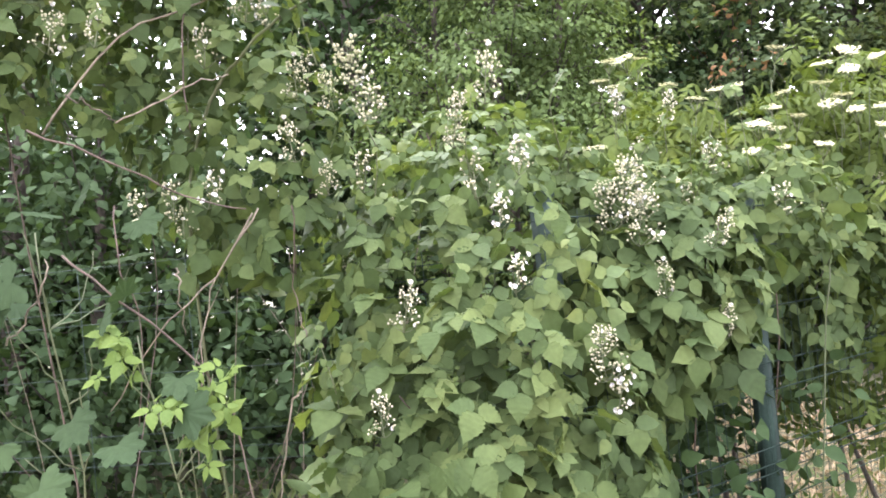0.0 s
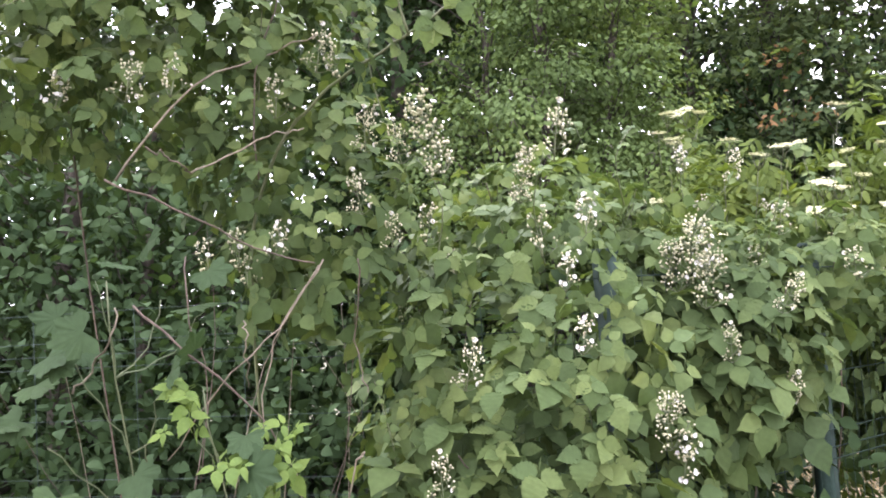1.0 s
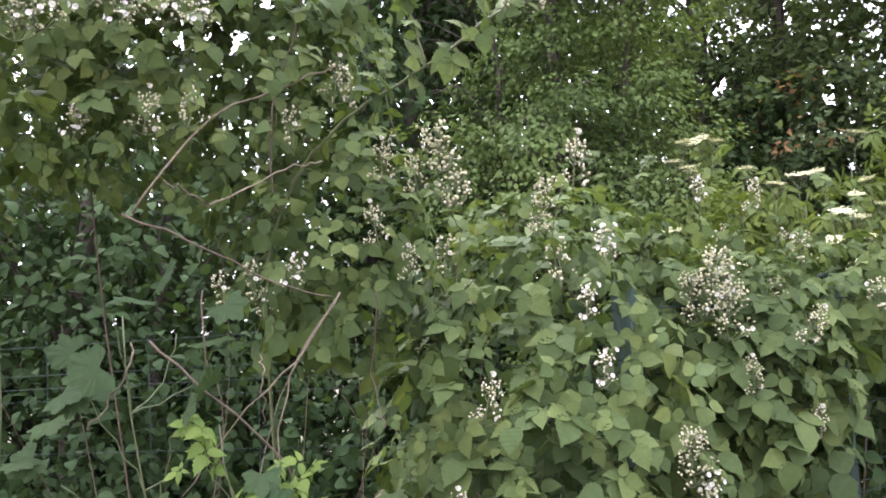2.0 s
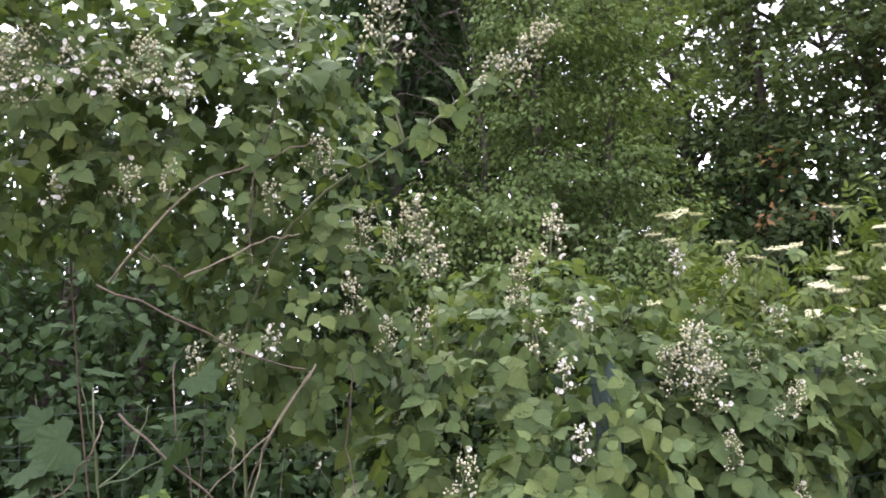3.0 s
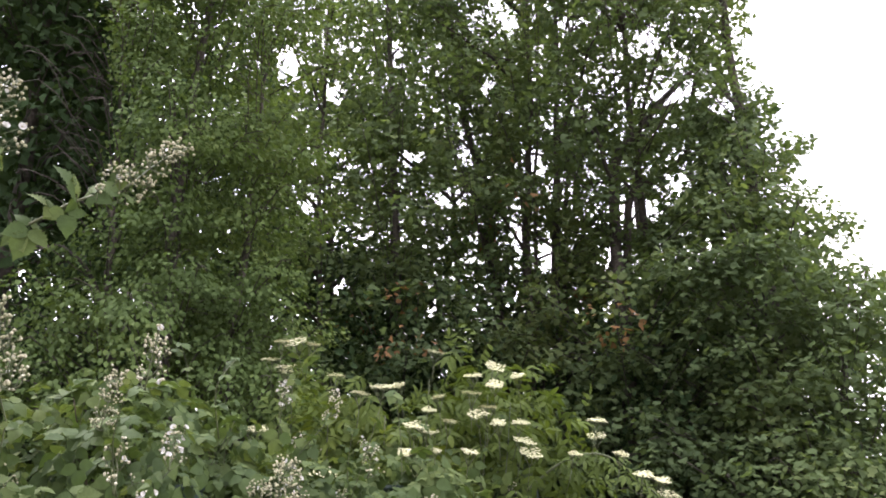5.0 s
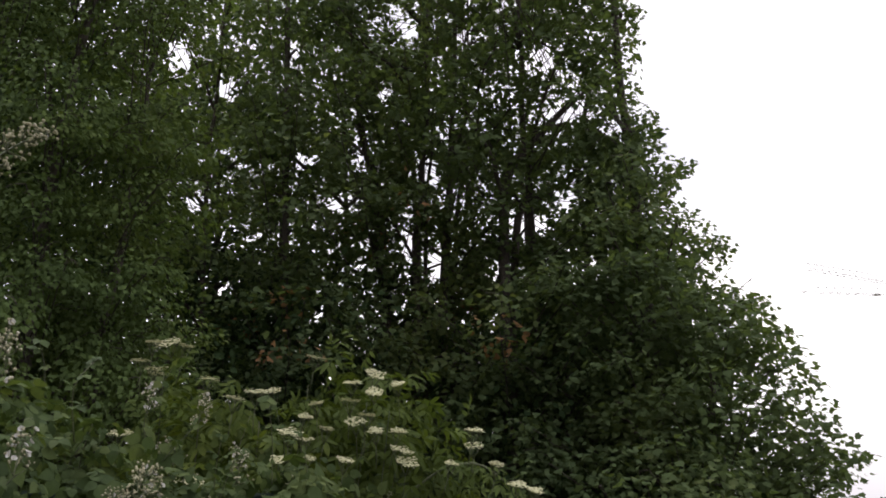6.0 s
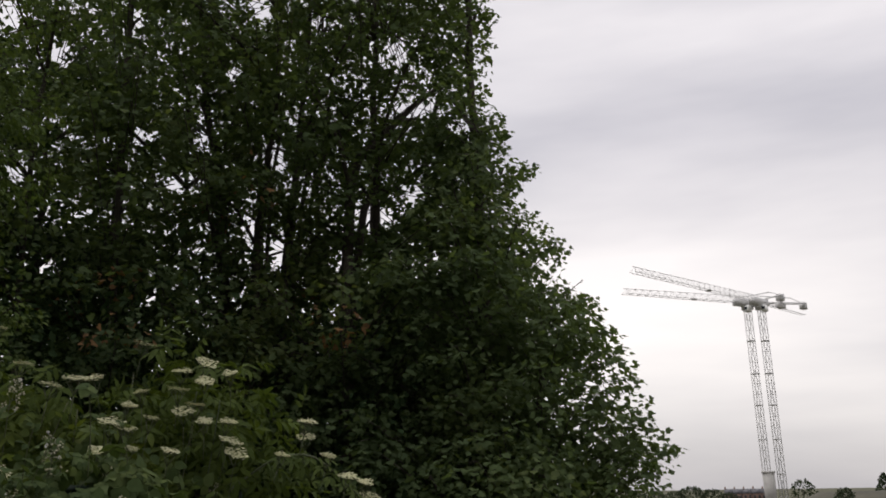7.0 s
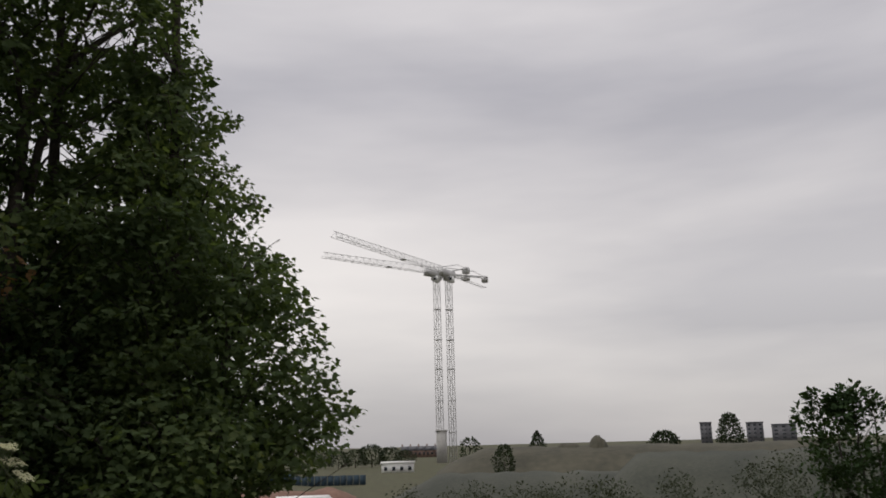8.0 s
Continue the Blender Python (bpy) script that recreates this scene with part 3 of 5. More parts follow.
def cane_set(blobs, n):
    out = []
    for i in range(n):
        c, r = blobs[i % len(blobs)]
        a = rng.uniform(0, 6.28)
        foot = np.array([c[0] + 0.4 * r[0] * math.cos(a), c[1] + 0.5 * r[1] * math.sin(a) + 0.1, 0.0])
        foot[2] = land(foot[0], foot[1])
        d = unit(np.array([rng.normal(0, 0.7), rng.normal(-0.4, 0.5), rng.uniform(0.2, 1)]))
        out.append((foot, np.array(c) + d * np.array(r) * 0.95))
    return out


MID = [((0.0, 2.72, 1.28), (0.56, 0.56, 0.86)), ((-0.08, 2.5, 0.85), (0.42, 0.5, 0.65)), ((0.42, 2.95, 1.45), (0.48, 0.5, 0.5)), ((0.1, 2.9, 1.7), (0.6, 0.4, 0.42))]
bramble("dense green bramble with white blossom sprays over a fence", MID, 2700, 300,
        [(-4.1, 11.6, 0, 1.35), (-6.7, 10.9, 1, 0.9), (-9.0, 11.8, 1, 0.9), (4.0, 10.9, 1, 1.2), (1.5, 8.3, 0, 0.95), (5.7, 5.3, 2, 1.1), (2.6, 4.1, 3, 1.2), (4.1, 1.3, 2, 0.9),
         (4.9, -3.1, 2, 0.9), (-7.5, 5.0, 1, 0.8), (-5.1, 5.2, 3, 1.1), (-3.0, -4.6, 1, 1.0), (-5.2, -11.7, 1, 0.9), (10.3, -8.7, 4, 1.0), (10.9, -11.5, 2, 1.0)],
        cane_set(MID, 8))
RIGHT = [((0.62, 3.0, 1.38), (0.34, 0.4, 0.38)), ((0.6, 2.85, 1.55), (0.36, 0.34, 0.34)), ((1.2, 3.5, 1.5), (0.5, 0.35, 0.45)), ((1.02, 2.98, 1.7), (0.32, 0.24, 0.22))]
bramble("bramble with pinkish fading blossom beside a green post", RIGHT, 1700, 160,
        [(12.6, 3.0, 4, 1.2), (13.3, 0.4, 4, 1.1), (11.4, 1.4, 4, 1.0), (13.0, 1.9, 2, 1.1), (17.7, -6.7, 1, 1.0), (14.5, -3.8, 1, 0.9), (18.0, -0.7, 1, 1.0), (18.1, 4.0, 3, 1.0), (12.3, 8.3, 2, 0.9), (15.5, 7.7, 1, 0.9), (14.0, 4.9, 3, 1.0), (22.2, 0.8, 3, 1.0)],
        cane_set(RIGHT, 9), fallback=3.0, low=0.85)
LEFT = [((-1.0, 2.35, 2.52), (0.5, 0.42, 0.45)), ((-1.55, 2.2, 2.7), (0.6, 0.5, 0.58)), ((-0.62, 2.5, 2.0), (0.34, 0.35, 0.42)), ((-0.8, 2.6, 2.75), (0.4, 0.35, 0.35)), ((-1.25, 2.75, 2.72), (0.8, 0.35, 0.5))]
bramble("tall arching bramble with white buds above the fence", LEFT, 3000, 260,
        [(-15.5, 4.6, 2, 0.9), (-17.9, 4.1, 3, 1.0), (-19.9, 3.5, 3, 0.9), (-17.4, 2.6, 3, 0.8), (-9.6, 7.6, 1, 0.9), (-28.7, 14.4, 2, 0.9), (-24.4, 15.2, 1, 0.9), (-21.7, 15.4, 3, 1.0), (-11.9, 17.3, 1, 1.0), (-10.6, 16.3, 3, 1.0),
         (-30.6, 21.8, 4, 1.1), (-27.9, 22.1, 2, 1.1), (-23.3, 22.4, 4, 1.0), (-20.8, 21.5, 2, 1.0), (-25.9, 21.2, 2, 1.0), (-15.0, 14.1, 3, 1.0), (-31.9, 21.0, 4, 1.1)],
        cane_set(LEFT, 2), fill=0.45, fallback=2.2, leaf=1.15, core=0.17)

# out-of-view bushes, added only to block light from the hollow
SHADE_HEDGE = [((-2.2, 2.3, 1.6), (0.5, 0.5, 1.0)), ((-2.4, 2.2, 0.9), (0.6, 0.6, 0.9)), ((-2.1, 2.5, 2.3), (0.5, 0.5, 0.6))]
bramble("unseen bramble added beside the fence to shade the hollow", SHADE_HEDGE, 1500, 20, [], cane_set(SHADE_HEDGE, 6), shoots=4, extra=0)


def spray():
    """A long leafy cane that reaches out of the tall bramble, with two blossom heads."""
    bush = thing("bramble_spray", "long arching bramble cane with pinkish blossom at its tip", "bush", "brambles on the fence")
    line = curve_through([(-0.82, 2.8, 0.05), (-0.86, 2.75, 0.9), spot(-18.2, 1.5, 2.55), spot(-16.4, 9.5, 2.4), spot(-13.0, 13.6, 2.25), spot(-9.4, 15.9, 2.1), spot(-6.1, 17.8, 2.0), spot(-2.8, 19.9, 1.95), spot(0.4, 21.3, 1.95)], 40, 0.0015)
    part("cane", tube(line, [0.006, 0.0028], 6), M_STALK, bush)
    side = curve_through([spot(-7.2, 17.0, 2.03), spot(-8.2, 20.5, 2.0), spot(-8.4, 23.0, 1.98)], 8)
    part("cane", tube(side, [0.004, 0.0022], 5), M_STALK, bush)
    for f, s, dx, dz in ((0.6, 0.8, -0.6, 0.2), (0.64, 0.8, -0.5, 0.5), (0.67, 0.7, 0.5, -0.6), (0.71, 0.75, -0.3, 0.9), (0.75, 0.7, 0.3, -1.0), (0.79, 0.75, 0.2, -1.1), (0.83, 0.7, -0.7, 0.5), (0.86, 0.65, 0.3, -1.0), (0.89, 0.75, -0.4, 0.7), (0.92, 0.7, 0.6, 0.5), (0.95, 0.55, -0.2, 0.8), (0.96, 0.5, 0.7, -0.3)):
        p = line[int(f * 39)]
        m = frames_of(p[None], np.array([[dx, -0.3, dz]]) + rng.normal(0, 0.15, (1, 3)), np.array([[rng.normal(0, 0.5), -0.6, 0.7]]), [s])[0]
        part("leaf", BRAMBLE_MESHES[int(f * 100) % 5], None, bush, matrix=Matrix(m.tolist()))
    for p in side[2:]:
        m = frames_of(p[None], rng.normal(0, 0.6, (1, 3)) + np.array([[0, -0.4, -0.1]]), np.array([[0.1, -0.5, 0.9]]), [0.55])[0]
        part("leaf", BRAMBLE_MESHES[0], None, bush, matrix=Matrix(m.tolist()))
    flower(bush, line[-1], 0, (0.9, 0.0), 1.15)
    flower(bush, side[-1], 4, (0.1, 0.0), 1.3)
    flower(bush, line[36], 3, (0.4, 0.0), 1.1)


spray()


def dry_canes():
    bush = thing("dry_bramble", "bare dry bramble canes crossing in the shade", "bush")
    for pts, d, r, mat in ((((-27.4, 7.9), (-22.4, 5.6), (-18.2, 3.3), (-14.5, 2.2)), 1.95, 0.0055, M_REDCANE),
                           (((-25.0, 9.9), (-22.2, 8.3)), 1.95, 0.005, M_REDCANE), (((-22.2, 8.3), (-17.5, 10.4), (-14.8, 11.1)), 1.95, 0.005, M_CANE),
                           (((-13.7, 2.5), (-16.6, -1.5), (-20.4, -4.9), (-24, -9.5)), 2.2, 0.006, M_CANE), (((-14.1, 2.1), (-17.0, -2.6), (-18.1, -6.7), (-19, -14)), 2.15, 0.005, M_CANE),
                           (((-26, 0), (-23.4, -2.8), (-18.7, -7.6), (-16.4, -11.8), (-15.5, -18)), 1.85, 0.006, M_REDCANE), (((-11.5, 2.4), (-11.7, -3.4), (-11.3, -6.5)), 2.15, 0.0048, M_REDCANE),
                           (((-22.7, 3), (-22.7, -1.1), (-21.7, -4.4), (-22.4, -11.1)), 1.95, 0.004, M_REDCANE), (((-26.5, 8.0), (-22.0, 13.6), (-16.8, 15.9), (-13.3, 17.3)), 2.2, 0.007, M_CANE),
                           (((-29.5, -5), (-28.4, -3.4), (-27.4, -2.1), (-27.0, 0.0)), 2.0, 0.006, M_CANE), (((-19.3, -1.3), (-19.2, -2.8), (-19.1, -5.6)), 2.0, 0.0045, M_CANE),
                           (((-12.0, -10.4), (-12.8, -11.6), (-14, -17)), 1.9, 0.0055, M_CANE), (((-17.6, 8), (-17.6, 14.0), (-15.1, 21.3), (-13.8, 25.5)), 2.2, 0.006, M_REDCANE)):
        part("cane", tube(curve_through([spot(a, e, d + rng.normal(0, 0.04)) for a, e in pts], 12, 0.004), [r * 0.46, r * 0.3], 6), mat, bush)
    for i in range(10):
        az, d = rng.uniform(-28, -9), rng.uniform(2.3, 3.3)
        a, b = spot(az, rng.uniform(-22, -12), d), spot(az + rng.normal(0, 9), rng.uniform(-4, 6), d + rng.normal(0, 0.15))
        part("cane", tube(curve_through([a, (a + b) / 2 + rng.normal(0, 0.08, 3), b], 8), [0.0018, 0.0011], 4), M_CANE if i % 3 else M_REDCANE, bush)


dry_canes()


def sapling(label, spots, shapes, mat, foot, per, size, name="sapling", spread=0.1):
    plant = thing(name, label, "plant")
    meshes = [mesh_of("leaf", s, mat) for s in shapes]
    f = np.array([foot[0], foot[1], float(land(foot[0], foot[1]))])
    tops = np.array([spot(*s) for s in spots])
    head = tops[np.argmax(tops[:, 2])]
    main = curve_through([f, f * 0.5 + tops.mean(0) * 0.5 + np.array([0, 0.08, 0]), head + np.array([0, 0.05, 0])], 14, 0.006)
    part("stem", tube(main, [0.0038, 0.0018], 6), M_STALK, plant)
    for top in tops:
        a = main[np.argmin(np.abs(main[:, 2] - (top[2] - 0.18)))]
        part("stem", tube(curve_through([a, (a + top) / 2 + np.array([0, 0.03, -0.03]), top], 8, 0.004), [0.002, 0.0012], 5), M_STALK, plant)
        for k in range(per):
            p = top + rng.normal(0, spread, 3) * np.array([1, 0.6, 0.8])
            m = frames_of(p[None], np.array([[rng.normal(0, 0.7), -0.5, rng.normal(-0.35, 0.4)]]), np.array([[rng.normal(0, 0.35), -0.9, rng.normal(0.35, 0.2)]]), [size * rng.uniform(0.75, 1.15)])[0]
            part("leaf", meshes[k % len(meshes)], None, plant, matrix=Matrix(m.tolist()))


sapling("young sycamore with large green lobed leaves darkened for shade", [(-28.1, 1.7, 1.95), (-25.7, -8.6, 1.85), (-24.6, -5.6, 1.95), (-24.2, 0.4, 2.1), (-29.8, -2.3, 2.0), (-31, -8, 2.0), (-21.5, -0.5, 2.05), (-29, -12, 1.9)],
        [palm(0.15, 5, 0.29, 0.05, 1, 0.035), palm(0.135, 5, 0.33, 0.05, 2, 0.035), palm(0.12, 5, 0.26, 0.05, 3, 0.035)], M_MAPLE, (-1.05, 2.1), 3, 0.8)
sapling("bright yellow-green young shoots in the shade", [(-17.6, -8.6, 1.85), (-20.3, -9.6, 1.8), (-17.2, -11.4, 1.8), (-23.2, -7.2, 1.85), (-22.6, -5.6, 1.87), (-19.4, -13, 1.8)],
        [bramble_leaf(0.062, 3, 21, 0.1, 12, 0.7, 0.08), bramble_leaf(0.056, 5, 22, 0.1, 12, 0.6, 0.08)], M_YOUNG, (-0.65, 1.95), 5, 0.72, "young_shoot", 0.026)

# ---------------------------------------------------------------- elder
def elder():
    blobs = [((1.0, 3.75, 1.55), (0.5, 0.42, 0.75)), ((1.75, 3.85, 1.5), (0.62, 0.5, 0.95)), ((2.15, 3.8, 0.95), (0.35, 0.35, 0.5))]
    bush = thing("elder_bush", "elder shrub in bloom with flat cream umbels behind a fence", "bush")
    for c, r in blobs:
        for k in range(2):
            foot = np.array([c[0] + rng.normal(0, 0.15), c[1] + 0.2, 0.0])
            foot[2] = land(foot[0], foot[1])
            top = np.array(c) + np.array([rng.normal(0, 0.4) * r[0], -0.1, 0.45 * r[2]])
            part("stem", tube(curve_through([foot, (foot + top) / 2 + rng.normal(0, 0.1, 3), top], 10), [0.014, 0.005], 6), M_BARK, bush)
    p, nrm = shell(blobs, 2100, 0.5, low=0.65)
    m = leaf_frames(p, nrm, rng.uniform(0.75, 1.2, len(p)), 0.8, 0.35)
    shapes = [pinnate_leaf(0.145, 2, 31, 0.36), pinnate_leaf(0.13, 2, 32, 0.36), pinnate_leaf(0.165, 3, 33, 0.32)]
    order = np.argsort(p[:, 1])
    meshes = [mesh_of("leaf", s, M_ELDER) for s in shapes]
    for i, k in enumerate(order[:150]):
        part("leaf", meshes[i % 3], None, bush, matrix=Matrix(m[k].tolist()))
    tagged(part("foliage", scattered(shapes, m[order[150:]]), M_ELDER, bush), kind="stuff")
    heads = []
    for seed, rad in ((41, 0.044), (42, 0.052), (43, 0.037)):
        a, b = umbel(rad, seed)
        heads.append((mesh_of("umbel", a, M_STALK), mesh_of("florets", b, M_UMBEL)))
    for i, (az, el) in enumerate(((11.6, 10.5), (12.8, 10.5), (13.5, 10.3), (11.0, 9.3), (12.0, 8.8), (12.0, 8.5), (15.1, 8.3), (18.3, 7.5), (19.6, 7.6), (16.9, 7.1), (21.8, 9.8), (22.2, 6.8),
                                  (24.4, 8.2), (25.8, 8.8), (27.5, 8.1), (25.9, 7.7), (24.3, 7.0), (21.3, 6.0), (25.4, 6.1), (24.8, 5.7), (26.1, 5.1), (27.3, 5.1), (20.5, 5.0), (22.7, 5.2),
                                  (21.4, 4.6), (27.5, 3.9), (19.9, 3.3), (24.0, 3.3), (28.0, 3.2), (21.5, 3.4), (20.2, 2.2), (14.6, 2.0), (16.3, 0.2), (21.2, 1.7), (10.2, 4.8), (30.7, 3.0),
                                  (32.3, 5.1), (32.3, 4.1), (33.7, 2.9), (35.0, 1.7), (36.4, 0.4), (36.1, 1.3), (36.8, -0.2))):
        p = on_blobs(az, el - 0.6, blobs, 3.9) + np.array([0, -0.06, 0.02])
        a, b = heads[i % 3]
        ob = part("umbel", a, None, bush, matrix=pose(*p, rng.normal(17, 7), rng.normal(0, 9)) @ pose(0, 0, 0, 0, 0, rng.uniform(0, 360)))
        tagged(part("floret_disc", b, None, ob), kind="stuff")
    # thin shoots that carry the highest heads
    for az, el in ((12.6, 10.3), (11.8, 8.8), (15.1, 8.2), (21.8, 9.6), (25.8, 8.6), (27.3, 8.0), (18.9, 7.4)):
        top = on_blobs(az, el - 0.6, blobs, 3.9) + np.array([0, 0, -0.02])
        c = np.array([top[0] * 0.93, top[1] + 0.1, 1.2])
        part("stem", tube(curve_through([c, (c + top) / 2 + np.array([0.03, 0, 0.05]), top], 8), [0.0038, 0.002], 5), M_STALK, bush)
        for k in range(7):
            q = c + (top - c) * rng.uniform(0.45, 1.0)
            mm = frames_of(q[None], np.array([[rng.normal(0, 0.8), -0.3, rng.normal(0.0, 0.3)]]), np.array([[0, -0.3, 1.0]]), [0.9])[0]
            part("leaf", meshes[k % 3], None, bush, matrix=Matrix(mm.tolist()))
    # one long twig that arches out of the shrub
    arch = curve_through([spot(25.0, -1.0, 3.95), spot(28.5, 2.2, 3.92), spot(31.5, 3.4, 3.9), spot(34.0, 2.2, 3.88), spot(36.6, -0.6, 3.86)], 16, 0.004)
    part("stem", tube(arch, [0.006, 0.0025], 6), M_STALK, bush)
    for k in range(5, 16):
        for side in (-1, 1):
            mm = frames_of(arch[k][None], np.array([[side * 0.6 + rng.normal(0, 0.3), -0.5, rng.normal(-0.4, 0.3)]]), np.array([[0, -0.4, 1.0]]) + rng.normal(0, 0.2, (1, 3)), [rng.uniform(0.6, 0.9)])[0]
            part("leaf", meshes[k % 3], None, bush, matrix=Matrix(mm.tolist()))


elder()

# ---------------------------------------------------------------- trees
def bearing(p):
    """Bearing and rise of places, in degrees, from the camera's stand: the origin at eye height (the reverse of spot).
    """
    q = np.atleast_2d(p) - np.array([0.0, 0.0, 1.75])
    return np.degrees(np.arctan2(q[:, 0], q[:, 1])), np.degrees(np.arctan2(q[:, 2], np.hypot(q[:, 0], q[:, 1])))


# sky gaps cut to fit the camera's view: bearing, rise, half width, half height
VIEW_OPENINGS = [(22.7, 20.2, 1.3, 0.7), (10.6, 28.8, 0.8, 1.2), (13.9, 27.0, 0.9, 0.6), (23.8, 23.5, 0.6, 1.4), (28.7, 22.5, 0.9, 1.0), (27.4, 17.2, 0.5, 1.5), (29.2, 16.0, 0.7, 1.4),
            (33.9, 15.3, 0.9, 0.8), (39.3, 25.8, 1.7, 0.7), (42.4, 24.6, 0.9, 0.5), (35.9, 18.6, 1.4, 0.8), (38.7, 20.1, 1.0, 0.6), (14.6, 14.1, 0.9, 0.5), (20.9, 12.7, 0.45, 0.7),
            (12.4, 19.6, 0.9, 0.6), (18.5, 18.1, 0.5, 0.9), (22.0, 8.1, 0.5, 0.5), (16.2, 12.3, 0.7, 0.3), (27.3, 31.9, 0.7, 1.0), (31.6, 31.2, 0.9, 0.7),
            (18.5, 29.9, 0.6, 0.7), (19.8, 22.8, 1.0, 0.6), (37.5, 29.5, 0.8, 0.6), (25.5, 27.5, 0.5, 0.8)]
# where the last tree ends, cut to fit the camera's view: bearing by rise
EDGE_EL = [-8, -2.6, -1.7, 0.5, 2.7, 4.2, 5.6, 8.5, 9.6, 12.3, 14.0, 16.4, 18.8, 19.6, 20.4, 21.3, 22.2, 23.3, 25.2, 26.4, 28.2, 29.2, 32.9, 45]
EDGE_AZ = [49, 49.5, 52.7, 55.0, 55.9, 54.6, 54.3, 53.3, 52.9, 51.6, 48.9, 49.7, 47.0, 46.3, 46.6, 48.0, 47.0, 45.7, 45.5, 44.3, 44.8, 44.6, 45.6, 46]


def pruned(p, soft):
    """True for the leaves that stay: outside the openings and within the outline, both fitted to the camera's view."""
    az, el = bearing(p)
    keep = az < np.interp(el, EDGE_EL, EDGE_AZ) + rng.normal(0, 0.25, len(az))
    for a, e, w, h in VIEW_OPENINGS:
        q = ((az - a) / w) ** 2 + ((el - e) / h) ** 2
        keep &= (q > rng.uniform(0.35, 2.3, len(az))) | (rng.random(len(az)) < soft)
    return keep


def boughs(cen, way, per, length, width, thick, droop, size, hang, jitter):
    """Matrices of leaves set in flattened, drooping sprays about the given centres."""
    k = len(cen)
    d = unit(way)
    side = unit(np.cross(d, np.array([0.05, 0.02, 1.0])))
    top = np.cross(side, d)
    who = np.repeat(np.arange(k), per)
    n = len(who)
    grow = rng.uniform(0.65, 1.25, k)[who]
    a, r = rng.uniform(0, 2 * math.pi, n), np.sqrt(rng.uniform(0, 1, n))
    r *= 1 + 0.22 * np.sin(5 * a + who) * np.sin(3 * a + 2 * who)
    u, v = r * np.cos(a), r * np.sin(a)
    off = d[who] * (u * length * grow)[:, None] + side[who] * (v * width * grow)[:, None] + top[who] * (rng.normal(0, 1, n) * thick * grow * np.sqrt(np.clip(1.15 - r * r, 0.05, 1)))[:, None]
    off[:, 2] -= droop * length * (0.5 + 0.5 * u) ** 2 + droop * 0.5 * width * v * v
    out = d[who] * (0.45 + u)[:, None] + side[who] * v[:, None]
    axis = unit(out + np.array([0, 0, -hang]) + rng.normal(0, 0.4, (n, 3)))
    normal = unit(top[who] * 0.5 + np.array([0, -0.12, 0.55]) + 0.6 * out + rng.normal(0, jitter, (n, 3)))
    return frames_of(cen[who] + off, axis, normal, size * rng.uniform(0.7, 1.25, n)), who


